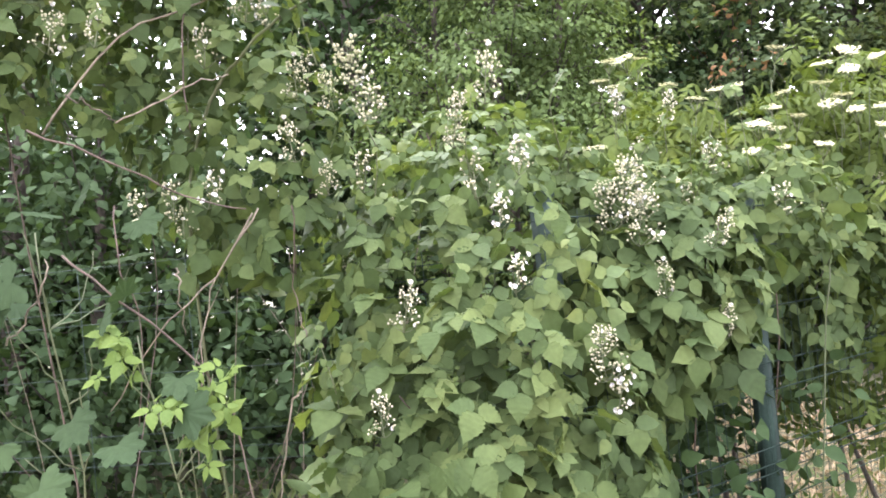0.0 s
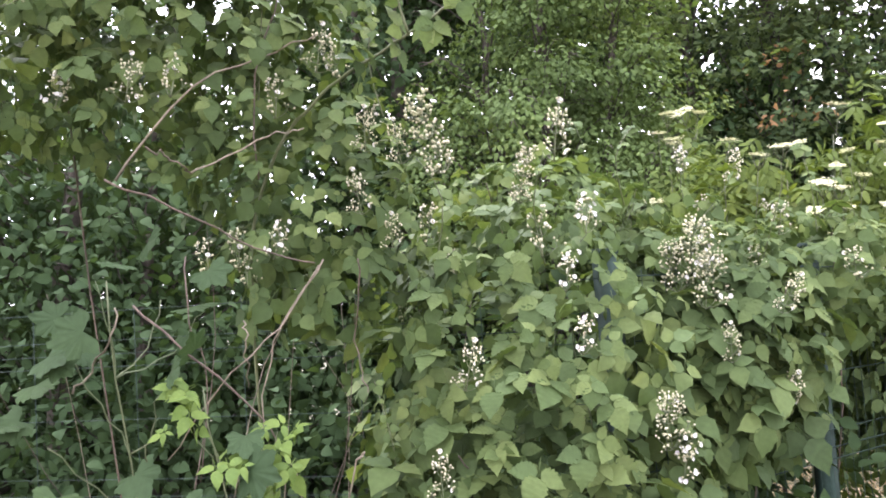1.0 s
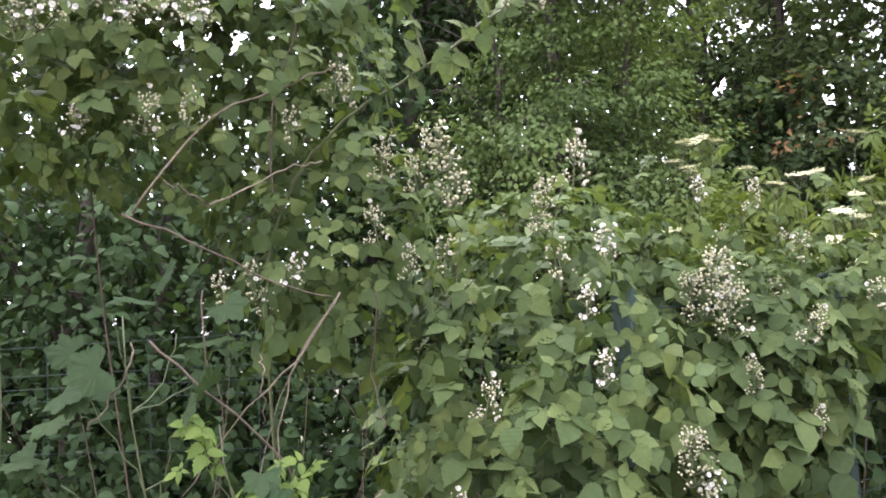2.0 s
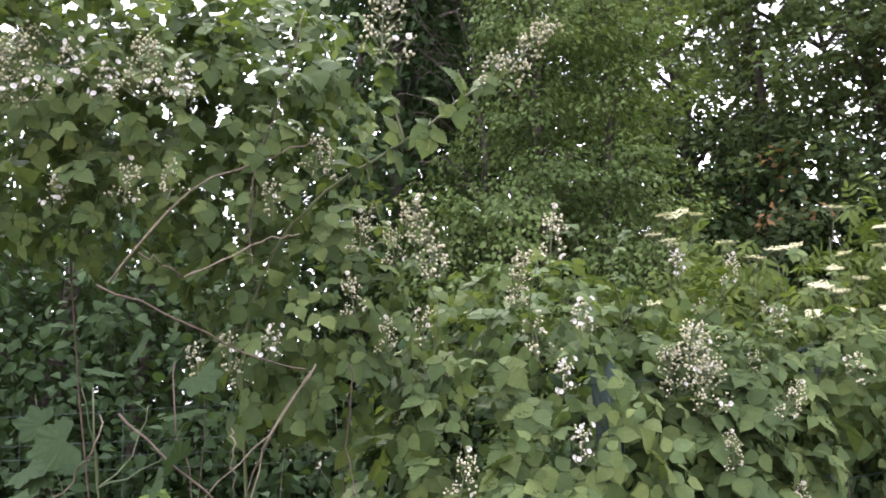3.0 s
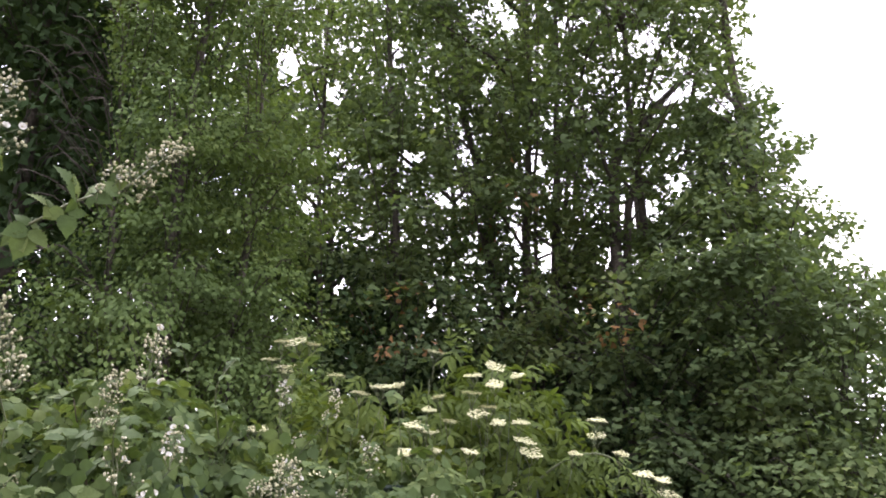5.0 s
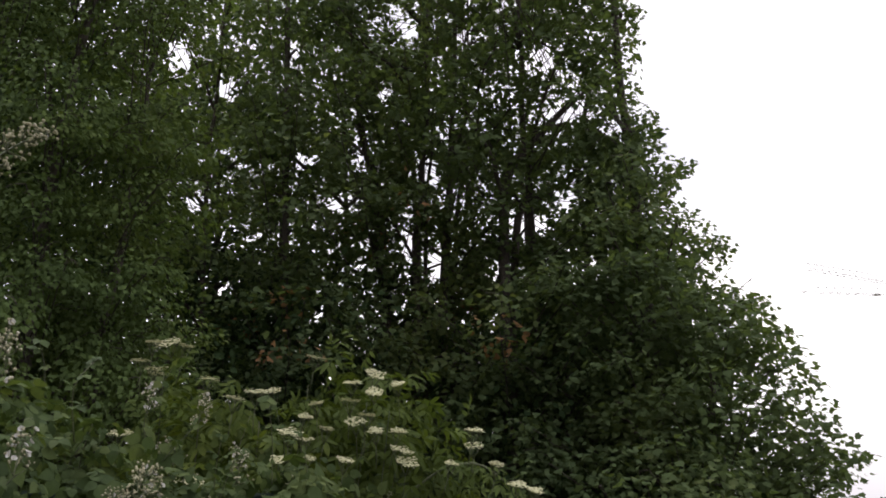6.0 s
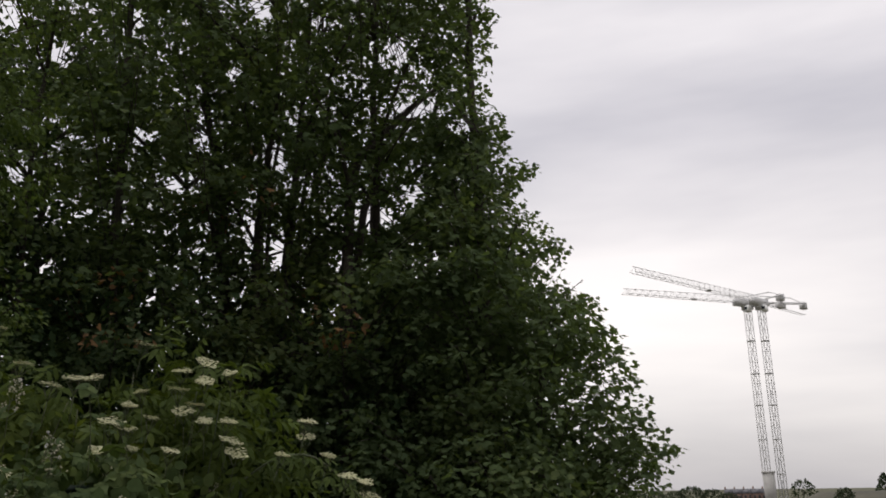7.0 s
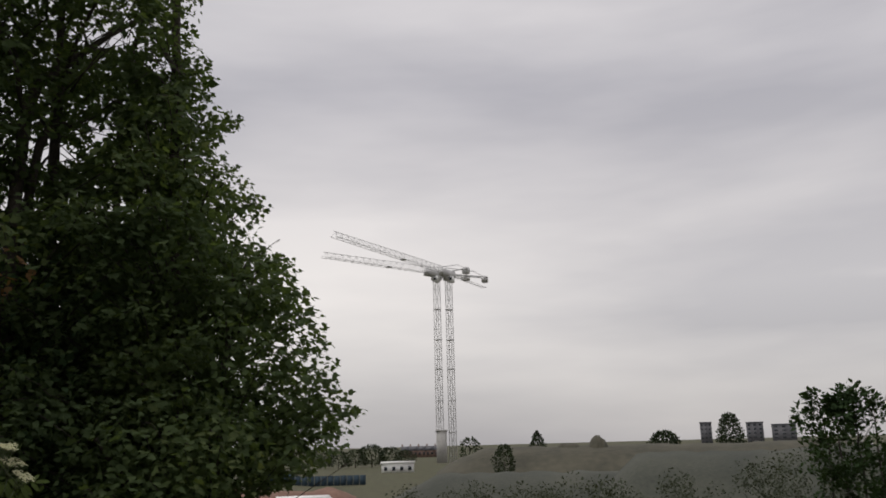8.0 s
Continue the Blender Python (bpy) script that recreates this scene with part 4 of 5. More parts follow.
def tree(name, label, axis, profile, stems, count, per, spray, shapes, mat, size, group="", airy=0.15, limbs=20, rust=(), hang=0.4, jitter=0.55, rise=0.25, extra=(), opened=True, shell_bias=0.6, view_left=()):
    """A tree: stems given by their lines, limbs, twigs, and leafy sprays round an upright axis within a profile of (height, radius)."""
    base = np.array([axis[0], axis[1], float(land(axis[0], axis[1]))])
    ob = thing(name, label, "tree", group)
    zs, rs = [q[0] for q in profile], [q[1] for q in profile]
    z = rng.uniform(zs[0], zs[-1], count * 6)
    rad = np.interp(z, zs, rs)
    z = z[rng.random(len(z)) < np.minimum(1, rad / max(rs)) * np.where(z > 8.2, 0.45, 1.0)][:count]
    rad, a = np.interp(z, zs, rs), rng.uniform(0, 2 * math.pi, len(z))
    reach = rad * rng.uniform(0.02, 1, len(z)) ** shell_bias
    cen = np.stack([axis[0] + reach * np.cos(a), axis[1] + reach * np.sin(a), z], 1)
    thin = np.array([noise.noise(Vector((1.3 * q[0], 1.3 * q[1], 1.7 * q[2] + axis[0]))) for q in cen])
    cen = cen[thin > np.quantile(thin, airy)]
    az, el = bearing(cen)
    if opened:
        cen = cen[az + 2.2 < np.interp(el, EDGE_EL, EDGE_AZ)]
    if len(extra):
        more = np.array(extra)
        cen = np.concatenate([more, more + rng.normal(0, 0.1, more.shape) - 0.03 * more / np.linalg.norm(more, axis=1)[:, None], cen])
    flat = unit(cen[:, :2] - np.array(axis)[None] + rng.normal(0, 0.35, (len(cen), 2)))
    way = np.concatenate([flat, rng.normal(rise, 0.22, (len(cen), 1))], 1)
    lines = []
    for pts, r in stems:
        line = curve_through(pts, 22, 0.012)
        part("trunk", tube(line, [r, r * 0.72, r * 0.22], 9), M_BARK, ob)
        lines.append((line, r))
    twigs = []
    big = set(rng.choice(len(cen), min(limbs, len(cen)), replace=False).tolist())
    for i, c in enumerate(cen):
        best = min(range(len(lines)), key=lambda q: np.min(np.hypot(*(lines[q][0][:, :2] - c[:2]).T)) + 3 * max(0, c[2] - lines[q][0][-1, 2] - 0.3))
        line, r = lines[best]
        j = int(np.argmin(np.abs(line[:, 2] - (c[2] - 0.6 * np.hypot(*(line[10, :2] - c[:2]))))))
        root = line[max(j, 2)]
        bow = (root + c) / 2 + np.array([0, 0, 0.08 * np.linalg.norm(c - root)]) + rng.normal(0, 0.05, 3)
        tip = c + unit(way[i]) * spray[0] * 0.45
        t_az, t_el = bearing(tip)
        if opened and t_az[0] + 1.2 > np.interp(t_el[0], EDGE_EL, EDGE_AZ):
            tip = c + (root - c) * 0.02
        if i in big:
            part("limb", tube(curve_through([root, bow, c, tip], 11, 0.012), [r * 0.42, r * 0.2, r * 0.06], 6), M_BARK, ob)
        else:
            twigs.append(tube(curve_through([root * 0.4 + bow * 0.6, c, tip], 6, 0.008), [max(0.005, r * 0.1), 0.0025], 3))
    tagged(part("branchwork", join(twigs), M_BARK, ob), kind="stuff")
    m, who = boughs(cen, way, per, *spray, size, hang, jitter)
    p = m[:, :3, 3]
    keep = p[:, 2] > base[2] + 0.05
    # leaves left of these bearings are cut to fit the camera's view
    if view_left:
        az, el = bearing(p)
        keep &= az > np.interp(el, [q[0] for q in view_left], [q[1] for q in view_left]) + rng.normal(0, 0.5, len(az))
    if opened:
        keep &= pruned(p, 0.04)
    m, who = m[keep], who[keep]
    if rust:
        az, el = bearing(cen)
        sere = [int(np.argmin((az - a) ** 2 + (el - e) ** 2 + np.linalg.norm(cen, axis=1) * 0.8)) for a, e in rust]
        near = np.isin(who, sere) & (rng.random(len(who)) < 0.3)
        tagged(part("rusty_leaves", scattered(shapes, m[near]), M_RUST, ob, "rusty brown withered leaves"), kind="stuff")
        m = m[~near]
    tagged(part("crown", scattered(shapes, m), mat, ob), kind="stuff")
    return ob


def star_leaf(size, seed):
    """A small lobed leaf of six faces, bent along its rib."""
    g = np.random.default_rng(seed)
    v = [(0, 0.1 * size, 0.0)]
    for a, r in ((-104, 0.44), (-62, 0.56), (-30, 0.38), (0, 0.72), (30, 0.38), (62, 0.56), (104, 0.44)):
        q = r * size * g.uniform(0.9, 1.1)
        v.append((q * math.sin(radians(a)) * 0.95, 0.3 * size + q * math.cos(radians(a)), 0.18 * abs(math.sin(radians(a))) * q - 0.25 * (0.3 * size + q * math.cos(radians(a))) + g.normal(0, 0.02) * size))
    return np.array(v), np.array([(0, i + 1, i) for i in range(1, 7)])


SMALL = [blade(0.046, 0.034, 2, 0, 0.25, 0.25, 0.8), blade(0.04, 0.03, 2, 0, 0.2, 0.35, 0.8)]
LOBED = [star_leaf(s, k) for k, s in enumerate((0.1, 0.088, 0.108, 0.08))]
FINE = [blade(0.075, 0.045, 2, 0, 0.25, 0.3, 0.8), blade(0.065, 0.045, 2, 0, 0.2, 0.4, 0.8)]
LEAFY = [blade(0.085, 0.056, 4, 0, 0.25, 0.3, 0.8), blade(0.07, 0.05, 4, 0, 0.2, 0.4, 0.8)]
OVAL = [blade(0.085, 0.056, 2, 0, 0.25, 0.3, 0.8), blade(0.075, 0.047, 2, 0, 0.2, 0.4, 0.8)]


def rising(d, r, *way):
    """A stem that starts on the ground and passes through some bearings at one distance."""
    first = spot(way[0][0], 0, d, 0)
    first[2] = float(land(first[0], first[1])) - 0.05
    return [first] + [spot(a, e, d + 0.1 * k, 1.75) for k, (a, e) in enumerate(way)], r


tree("hawthorn_tree", "small-leaved green hawthorn thicket behind a bramble", (0.32, 5.25),
     [(0.3, 0.8), (1.6, 0.95), (2.7, 0.95), (3.3, 0.72), (4.0, 0.95), (4.8, 0.85), (5.8, 0.6), (6.4, 0.2)],
     [rising(5.3, 0.05, (3.5, 0), (3.2, 15), (4.5, 32), (5.0, 38)), rising(5.35, 0.04, (1.0, 0), (-0.5, 14), (-1.0, 30)), rising(5.4, 0.04, (6.5, 0), (8.0, 16), (9.0, 30))],
     640, 136, (0.32, 0.25, 0.06, 0.35), SMALL, M_THORN, 0.83, airy=0.06, limbs=16, hang=0.55, rise=0.02, jitter=0.5, shell_bias=0.45, view_left=((12, -9.0), (15, -4.5), (18, -2.0), (23, -0.8), (30, -2.0), (36, -3.0)),
     extra=[spot(11.2, 12.6, 5.0, 1.75), spot(9.8, 13.4, 4.9, 1.75), spot(10.0, 22.2, 5.1, 1.75), spot(8.4, 18.0, 4.8, 1.75), spot(5.0, 14.5, 4.6, 1.75), spot(7.4, 25.0, 5.0, 1.75), spot(1.0, 12.5, 4.6, 1.75)])
# both shade trees take the darkened leaf colour in place of deep shade
tree("shade_tree", "dense tree behind brambles, leaves tinted dark for deep shade", (-0.75, 6.2),
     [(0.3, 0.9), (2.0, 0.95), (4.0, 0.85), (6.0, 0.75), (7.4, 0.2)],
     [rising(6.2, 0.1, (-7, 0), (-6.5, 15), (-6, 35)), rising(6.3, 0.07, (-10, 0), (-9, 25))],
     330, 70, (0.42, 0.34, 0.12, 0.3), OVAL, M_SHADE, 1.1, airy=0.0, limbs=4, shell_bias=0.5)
tree("shade_tree", "low spreading tree behind brambles, leaves tinted dark for deep shade", (-2.9, 5.3),
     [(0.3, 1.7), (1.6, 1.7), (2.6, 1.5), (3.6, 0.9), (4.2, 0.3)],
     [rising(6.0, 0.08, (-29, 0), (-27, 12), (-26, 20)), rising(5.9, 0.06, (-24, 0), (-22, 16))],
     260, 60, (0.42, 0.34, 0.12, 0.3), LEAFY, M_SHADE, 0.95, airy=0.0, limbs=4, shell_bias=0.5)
TALL = (0.36, 0.32, 0.11, 0.22)
tree("tall_tree", "tall airy tree with slender stems and sky gaps", (3.0, 8.7),
     [(0.6, 1.7), (3.0, 2.0), (4.5, 1.9), (6.0, 1.9), (8.0, 1.8), (10.0, 1.2), (11.3, 0.3)],
     [rising(9.0, 0.075, (26.5, 0), (25.6, 14), (24.8, 21.5), (23.6, 26), (22.3, 36), (22, 44)), rising(9.2, 0.06, (19, 0), (18.6, 18), (18, 34), (18, 44)), rising(9.3, 0.05, (14, 0), (13, 20), (13.5, 36))],
     720, 76, TALL, LOBED, M_TREE, 0.7, "trees behind the fence", 0.1, 22, rust=((18.6, 11.4), (15.4, 11.6), (19.5, 14.0)))
tree("tall_tree", "tall tree with several slender upright stems", (4.3, 7.6),
     [(0.5, 1.3), (3.0, 1.35), (4.6, 1.2), (7.0, 1.6), (9.0, 1.4), (11.2, 0.3)],
     [rising(8.5, 0.06, (27.7, 0), (27.9, 14.5), (28.4, 22), (28.8, 31), (28.6, 44)), rising(8.7, 0.035, (28.6, 0), (28.6, 14), (29.1, 25), (29.8, 36)), rising(8.6, 0.065, (29.6, 0), (29.9, 14.8), (30.4, 22), (30.9, 30), (31.4, 45)),
      rising(8.8, 0.04, (30.6, 0), (30.5, 14.7), (31.3, 23.5), (32.4, 38))],
     620, 76, TALL, LOBED, M_TREE, 0.7, "trees behind the fence", 0.33, 24, rust=((25.2, 16.2), (24.6, 19.0), (28.0, 19.8), (30.5, 12.6)))
tree("tall_tree", "tall spreading tree with forked dark limbs", (5.0, 6.7),
     [(0.4, 1.4), (3.0, 1.45), (5.0, 1.3), (7.0, 1.35), (9.0, 1.1), (11.0, 0.3)],
     [rising(8.3, 0.075, (34.2, 0), (34.1, 16), (34.7, 22), (36.3, 23.6), (39.4, 26.3), (41.9, 28.2)), rising(8.4, 0.06, (34.4, 0), (35.1, 18.2), (37.2, 20.4), (40.2, 22.2)), rising(8.5, 0.06, (36.5, 0), (36.2, 18), (35.8, 32), (36.5, 44))],
     520, 76, TALL, LOBED, M_TREE, 0.7, "trees behind the fence", 0.38, 26, rust=((34.0, 11.5),))
tree("tall_tree", "broad dense dark tree with leaves down to the ground", (5.65, 5.75),
     [(0.2, 1.55), (2.0, 1.7), (2.8, 1.45), (3.6, 1.25), (4.4, 0.95), (5.4, 0.7), (7.2, 0.55), (8.6, 0.5), (9.6, 0.2)],
     [rising(8.1, 0.09, (44.0, 0), (43.6, 16), (43.2, 28), (43, 40)), rising(8.0, 0.05, (47.0, 0), (47.5, 8), (47.6, 12.5))],
     720, 92, TALL, LOBED, M_TREE, 0.66, "trees behind the fence", 0.06, 18, 
     extra=[spot(a, e, d, 1.75) for a, e, d in ((43.6, 31.8, 8.4), (42.8, 29.6, 8.4), (43.2, 27.6, 8.3), (43.9, 25.3, 8.3), (44.2, 23.2, 8.2), (46.9, 21.4, 8.1), (44.7, 19.4, 8.1), (48.1, 16.3, 8.0), (46.6, 17.2, 8.0), (47.5, 14.5, 8.0), (50.0, 12.3, 7.9), (48.6, 12.6, 8.0),
                                                   (51.2, 10.0, 7.8), (49.8, 9.4, 7.8), (51.9, 8.1, 7.7), (52.7, 6.2, 7.7), (51.2, 6.4, 7.7), (53.1, 4.2, 7.6), (54.4, 2.7, 7.5), (52.6, 2.4, 7.6), (53.6, 1.0, 7.5), (52.0, -0.8, 7.5), (50.4, -2.0, 7.5), (50.6, 1.2, 7.6), (49.0, 0.0, 7.5))])

# trees further back, seen only through gaps of nearer ones; shade painted into leaves
BIG = [blade(0.17, 0.12, 2, 0, 0.25, 0.3, 0.8), blade(0.15, 0.1, 2, 0, 0.2, 0.4, 0.8)]
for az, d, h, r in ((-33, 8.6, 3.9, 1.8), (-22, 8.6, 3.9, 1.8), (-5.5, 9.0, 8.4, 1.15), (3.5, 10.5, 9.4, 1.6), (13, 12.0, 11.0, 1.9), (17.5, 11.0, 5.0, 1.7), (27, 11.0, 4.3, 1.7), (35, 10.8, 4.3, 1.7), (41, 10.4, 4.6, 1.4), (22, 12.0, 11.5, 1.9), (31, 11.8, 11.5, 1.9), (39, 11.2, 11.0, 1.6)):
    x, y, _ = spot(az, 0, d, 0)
    tree("background_tree", "leafy tree in the depth of the wood, tinted dark for shade", (x, y), [(-0.3, r), (h * 0.35, r), (h * 0.75, r * 0.9), (h * 0.93, r * 0.6), (h, 0.2)],
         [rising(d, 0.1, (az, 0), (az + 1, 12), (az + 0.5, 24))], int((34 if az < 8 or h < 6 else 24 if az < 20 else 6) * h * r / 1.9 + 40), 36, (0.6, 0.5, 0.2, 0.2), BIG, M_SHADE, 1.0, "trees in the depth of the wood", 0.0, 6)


def thicket(name, label, places, shapes, mat, per, size, spread):
    n = len(places) * per
    who = np.repeat(np.arange(len(places)), per)
    off = rng.normal(0, 1, (n, 3)) * np.array([p[3] for p in places])[who][:, None] * spread
    off *= np.minimum(1, 0.62 * spread / np.linalg.norm(off, axis=1))[:, None]
    p = np.array([q[:3] for q in places])[who] + off
    keep = p[:, 2] > land(p[:, 0], p[:, 1])
    m = frames_of(p[keep], unit(off + rng.normal(0, 0.3, off.shape))[keep], unit(off + np.array([0, 0, 0.5]) + rng.normal(0, 0.4, off.shape))[keep], size * rng.uniform(0.7, 1.3, keep.sum()))
    return tagged(part(name, scattered(shapes, m), mat), label, "bushes", kind="stuff")


# undergrowth below the crowns, its leaf colour darkened to stand for shade
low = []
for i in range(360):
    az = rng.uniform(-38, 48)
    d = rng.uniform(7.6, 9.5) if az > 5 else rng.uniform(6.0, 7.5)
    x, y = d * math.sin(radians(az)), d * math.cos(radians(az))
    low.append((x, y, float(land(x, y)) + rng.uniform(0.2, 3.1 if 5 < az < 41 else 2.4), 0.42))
thicket("undergrowth", "leafy undergrowth beneath the trees, tinted dark for shade", low, OVAL, M_SHADE, 75, 1.05, 1.0)

# scrub in the darkened leaf colour, paints the hollow's shade
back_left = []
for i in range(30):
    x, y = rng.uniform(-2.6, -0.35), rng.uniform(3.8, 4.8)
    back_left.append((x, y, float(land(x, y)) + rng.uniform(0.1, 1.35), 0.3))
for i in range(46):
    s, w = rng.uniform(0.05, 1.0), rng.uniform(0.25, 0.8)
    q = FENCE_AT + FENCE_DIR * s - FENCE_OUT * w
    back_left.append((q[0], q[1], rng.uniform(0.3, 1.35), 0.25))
thicket("shaded_scrub", "leafy scrub behind the fence, tinted dark for shade", back_left, LEAFY, M_SHADE, 80, 0.85, 0.9)

# ---------------------------------------------------------------- building site and distance
def lattice(a, b, w, h, step, r, up=(0, 0, 1)):
    """A square lattice boom from a to b: four chords, cross bars and diagonals."""
    a, b = np.asarray(a, float), np.asarray(b, float)
    d = unit(b - a)
    s = unit(np.cross(d, up))
    u = np.cross(s, d)
    corners = [s * w / 2 - u * h / 2, -s * w / 2 - u * h / 2, -s * w / 2 + u * h / 2, s * w / 2 + u * h / 2]
    n = max(2, int(np.linalg.norm(b - a) / step))
    out = [bar(a + c, b + c, r) for c in corners]
    for i in range(n + 1):
        p = a + (b - a) * i / n
        for k in range(4):
            out.append(bar(p + corners[k], p + corners[(k + 1) % 4], r * 0.6, 3))
            if i < n:
                q = a + (b - a) * (i + 1) / n
                out.append(bar(p + corners[k], q + corners[(k + 1) % 4] if i % 2 else q + corners[k - 1], r * 0.6, 3))
    return join(out)


def boom(a, b, w, h, step, r):
    """A triangular jib: two lower chords, one upper, lacing."""
    a, b = np.asarray(a, float), np.asarray(b, float)
    d = unit(b - a)
    s = unit(np.cross(d, (0, 0, 1)))
    c = [s * w / 2, -s * w / 2, np.array([0, 0, h])]
    n = int(np.linalg.norm(b - a) / step)
    out = [bar(a + q, b + q * np.array([1, 1, 0.7]), r) for q in c]
    for i in range(n):
        p, q, mid = a + (b - a) * i / n, a + (b - a) * (i + 1) / n, a + (b - a) * (i + 0.5) / n
        k = 1 - 0.3 * (i + 0.5) / n
        for e in c[:2]:
            out += [bar(p + e, mid + c[2] * k, r * 0.6, 3), bar(mid + c[2] * k, q + e, r * 0.6, 3)]
        out.append(bar(p + c[0], p + c[1], r * 0.6, 3))
    return join(out)


def crane(mast_az, dist, top_z, tip, counter, label):
    crane_ob = thing("tower_crane", label, "crane", "tower cranes")
    foot = spot(mast_az, 0, dist, 0)
    foot[2] = float(land(foot[0], foot[1])) - 0.3
    top = np.array([foot[0], foot[1], top_z])
    part("mast", lattice(foot, top, 1.35, 1.35, 2.6, 0.085, (1, 0, 0)), M_STEEL, crane_ob)
    for f in (0.16, 0.33, 0.5, 0.66, 0.83):
        z = foot[2] + (top_z - foot[2]) * f
        part("collar", moved(bevelled_box(1.6, 1.6, 0.26, 0.04), pose(foot[0], foot[1], z)), M_CRANEDARK, crane_ob)
    d = unit(np.array([tip[0] - top[0], tip[1] - top[1], 0]))
    yaw = math.degrees(math.atan2(d[1], d[0]))
    up = top + np.array([0, 0, 1.6])
    part("slewing_ring", tube([top, top + np.array([0, 0, 1.0])], [1.5, 1.5], 12), M_CRANEDARK, crane_ob)
    part("turntable", moved(bevelled_box(6.5, 2.0, 1.8, 0.15), pose(top[0] + 0.8 * d[0], top[1] + 0.8 * d[1], top[2] + 0.8, 0, 0, yaw)), M_CRANEDARK, crane_ob)
    # jib tip dropped below its root to fit the camera's view
    part("jib", boom(up, np.array([tip[0], tip[1], up[2] - 0.9]), 1.4, 1.8, 2.2, 0.07), M_STEEL, crane_ob)
    # counter-jib end raised to fit the camera's view
    end = up - d * counter + np.array([0, 0, 3.2])
    part("counter_jib", join([bar(up + np.array([-d[1], d[0], 0]) * s, end + np.array([-d[1], d[0], 0]) * s, 0.16) for s in (-0.9, 0.9)] +
                             [bar(up + np.array([0, 0, 1.8]), end * 0.7 + up * 0.3 + np.array([0, 0, 1.5]), 0.12), bar(end * 0.7 + up * 0.3 + np.array([0, 0, 1.5]), end, 0.1)] +
                             [bar(up - d * k + np.array([-d[1], d[0], 0]) * 0.9, up - d * k - np.array([-d[1], d[0], 0]) * 0.9, 0.1) for k in range(1, int(counter), 2)]), M_STEEL, crane_ob)
    part("counterweight", moved(bevelled_box(1.9, 1.5, 1.9, 0.15), pose(end[0], end[1], end[2] - 1.6, 0, 0, yaw)), M_CRANEDARK, crane_ob)
    part("winch", moved(bevelled_box(3.0, 1.5, 1.4, 0.1), pose(*(up - d * counter * 0.45 + np.array([0, 0, 0.1])), 0, 0, yaw)), M_CRANEDARK, crane_ob)
    cab = top + np.array([-d[1], d[0], 0]) * 1.7 + d * 1.6
    body = part("cab", moved(bevelled_box(1.5, 1.2, 1.6, 0.12), pose(cab[0], cab[1], cab[2] - 1.1, 0, 0, yaw)), M_WHITE, crane_ob)
    part("window", moved(bevelled_box(0.1, 0.9, 0.8, 0.03), pose(*(cab + d * 0.73 + np.array([0, 0, -0.5])), 0, 0, yaw)), M_GLASS, body)
    hook = up + (np.array([tip[0], tip[1], up[2]]) - up) * 0.45
    part("trolley", moved(bevelled_box(1.1, 1.2, 0.35, 0.06), pose(hook[0], hook[1], hook[2] - 0.55, 0, 0, yaw)), M_CRANEDARK, crane_ob)


crane(60.96, 222, 45.3, spot(53.1, 0, 196), 12, "pale tower crane with a lattice jib")
crane(61.8, 222, 45.1, spot(53.8, 0, 175), 24, "pale tower crane with its jib swung towards the road")


def far_jib():
    ob = thing("luffing_crane", "distant crane with a raised lattice jib", "crane")
    a, b = spot(87.0, -0.6, 150), spot(90.0, 3.5, 150)
    part("jib", boom(a, b, 1.2, 1.2, 2.0, 0.12), M_STEEL, ob)
    part("base", moved(bevelled_box(5, 3, 3, 0.2), pose(a[0], a[1], float(land(a[0], a[1])), 0, 0, 20)), M_CRANEDARK, ob)


far_jib()


def block(name, label, category, az, d, wide, deep, z1, wall, roof, rows, cols, group=""):
    """A building with storeys of windows."""
    p = spot(az, 0, d, 0)
    z0 = float(land(p[0], p[1])) - 0.2
    ob = thing(name, label, category, group, at=(p[0], p[1], z0))
    ob.rotation_euler = (0, 0, radians(-az))
    h = z1 - z0
    part("wall", box(-wide / 2, 0, 0, wide / 2, deep, h), wall, ob)
    part("roof", box(-wide / 2 - 0.2, -0.2, h, wide / 2 + 0.2, deep + 0.2, h + 0.4), roof, ob)
    if not rows:
        return ob
    win = mesh_of("window", box(-0.2 * wide / cols, -0.06, 0, 0.2 * wide / cols, 0.04, h / rows * 0.4), M_GLASS)
    for i in range(rows):
        for j in range(cols):
            part("window", win, None, ob, matrix=pose((j + 0.5) * wide / cols - wide / 2, 0, (i + 0.3) * h / rows))
    return ob


# plain block added in place of the hoist at the mast's base
block("hoist_block", "plain pale block standing for the hoist at the cranes' feet", "building", 61.05, 219, 2.7, 4, 5.2, M_CONCRETE, M_CONCRETE, 0, 1)
block("site_cabin", "white site cabin on the building site", "cabin", 58.1, 150, 5.6, 2.6, -1.2, M_WHITE, M_WHITE, 1, 4)
for az, w, z in ((78.25, 5.2, 8.8), (81.2, 7.4, 8.2), (82.9, 10.5, 7.0)):
    block("tower_block", "far grey tower block on the skyline", "building", az, 420, w, 9, z, M_SLATE, M_SLATE, 6, 3, "far tower blocks")


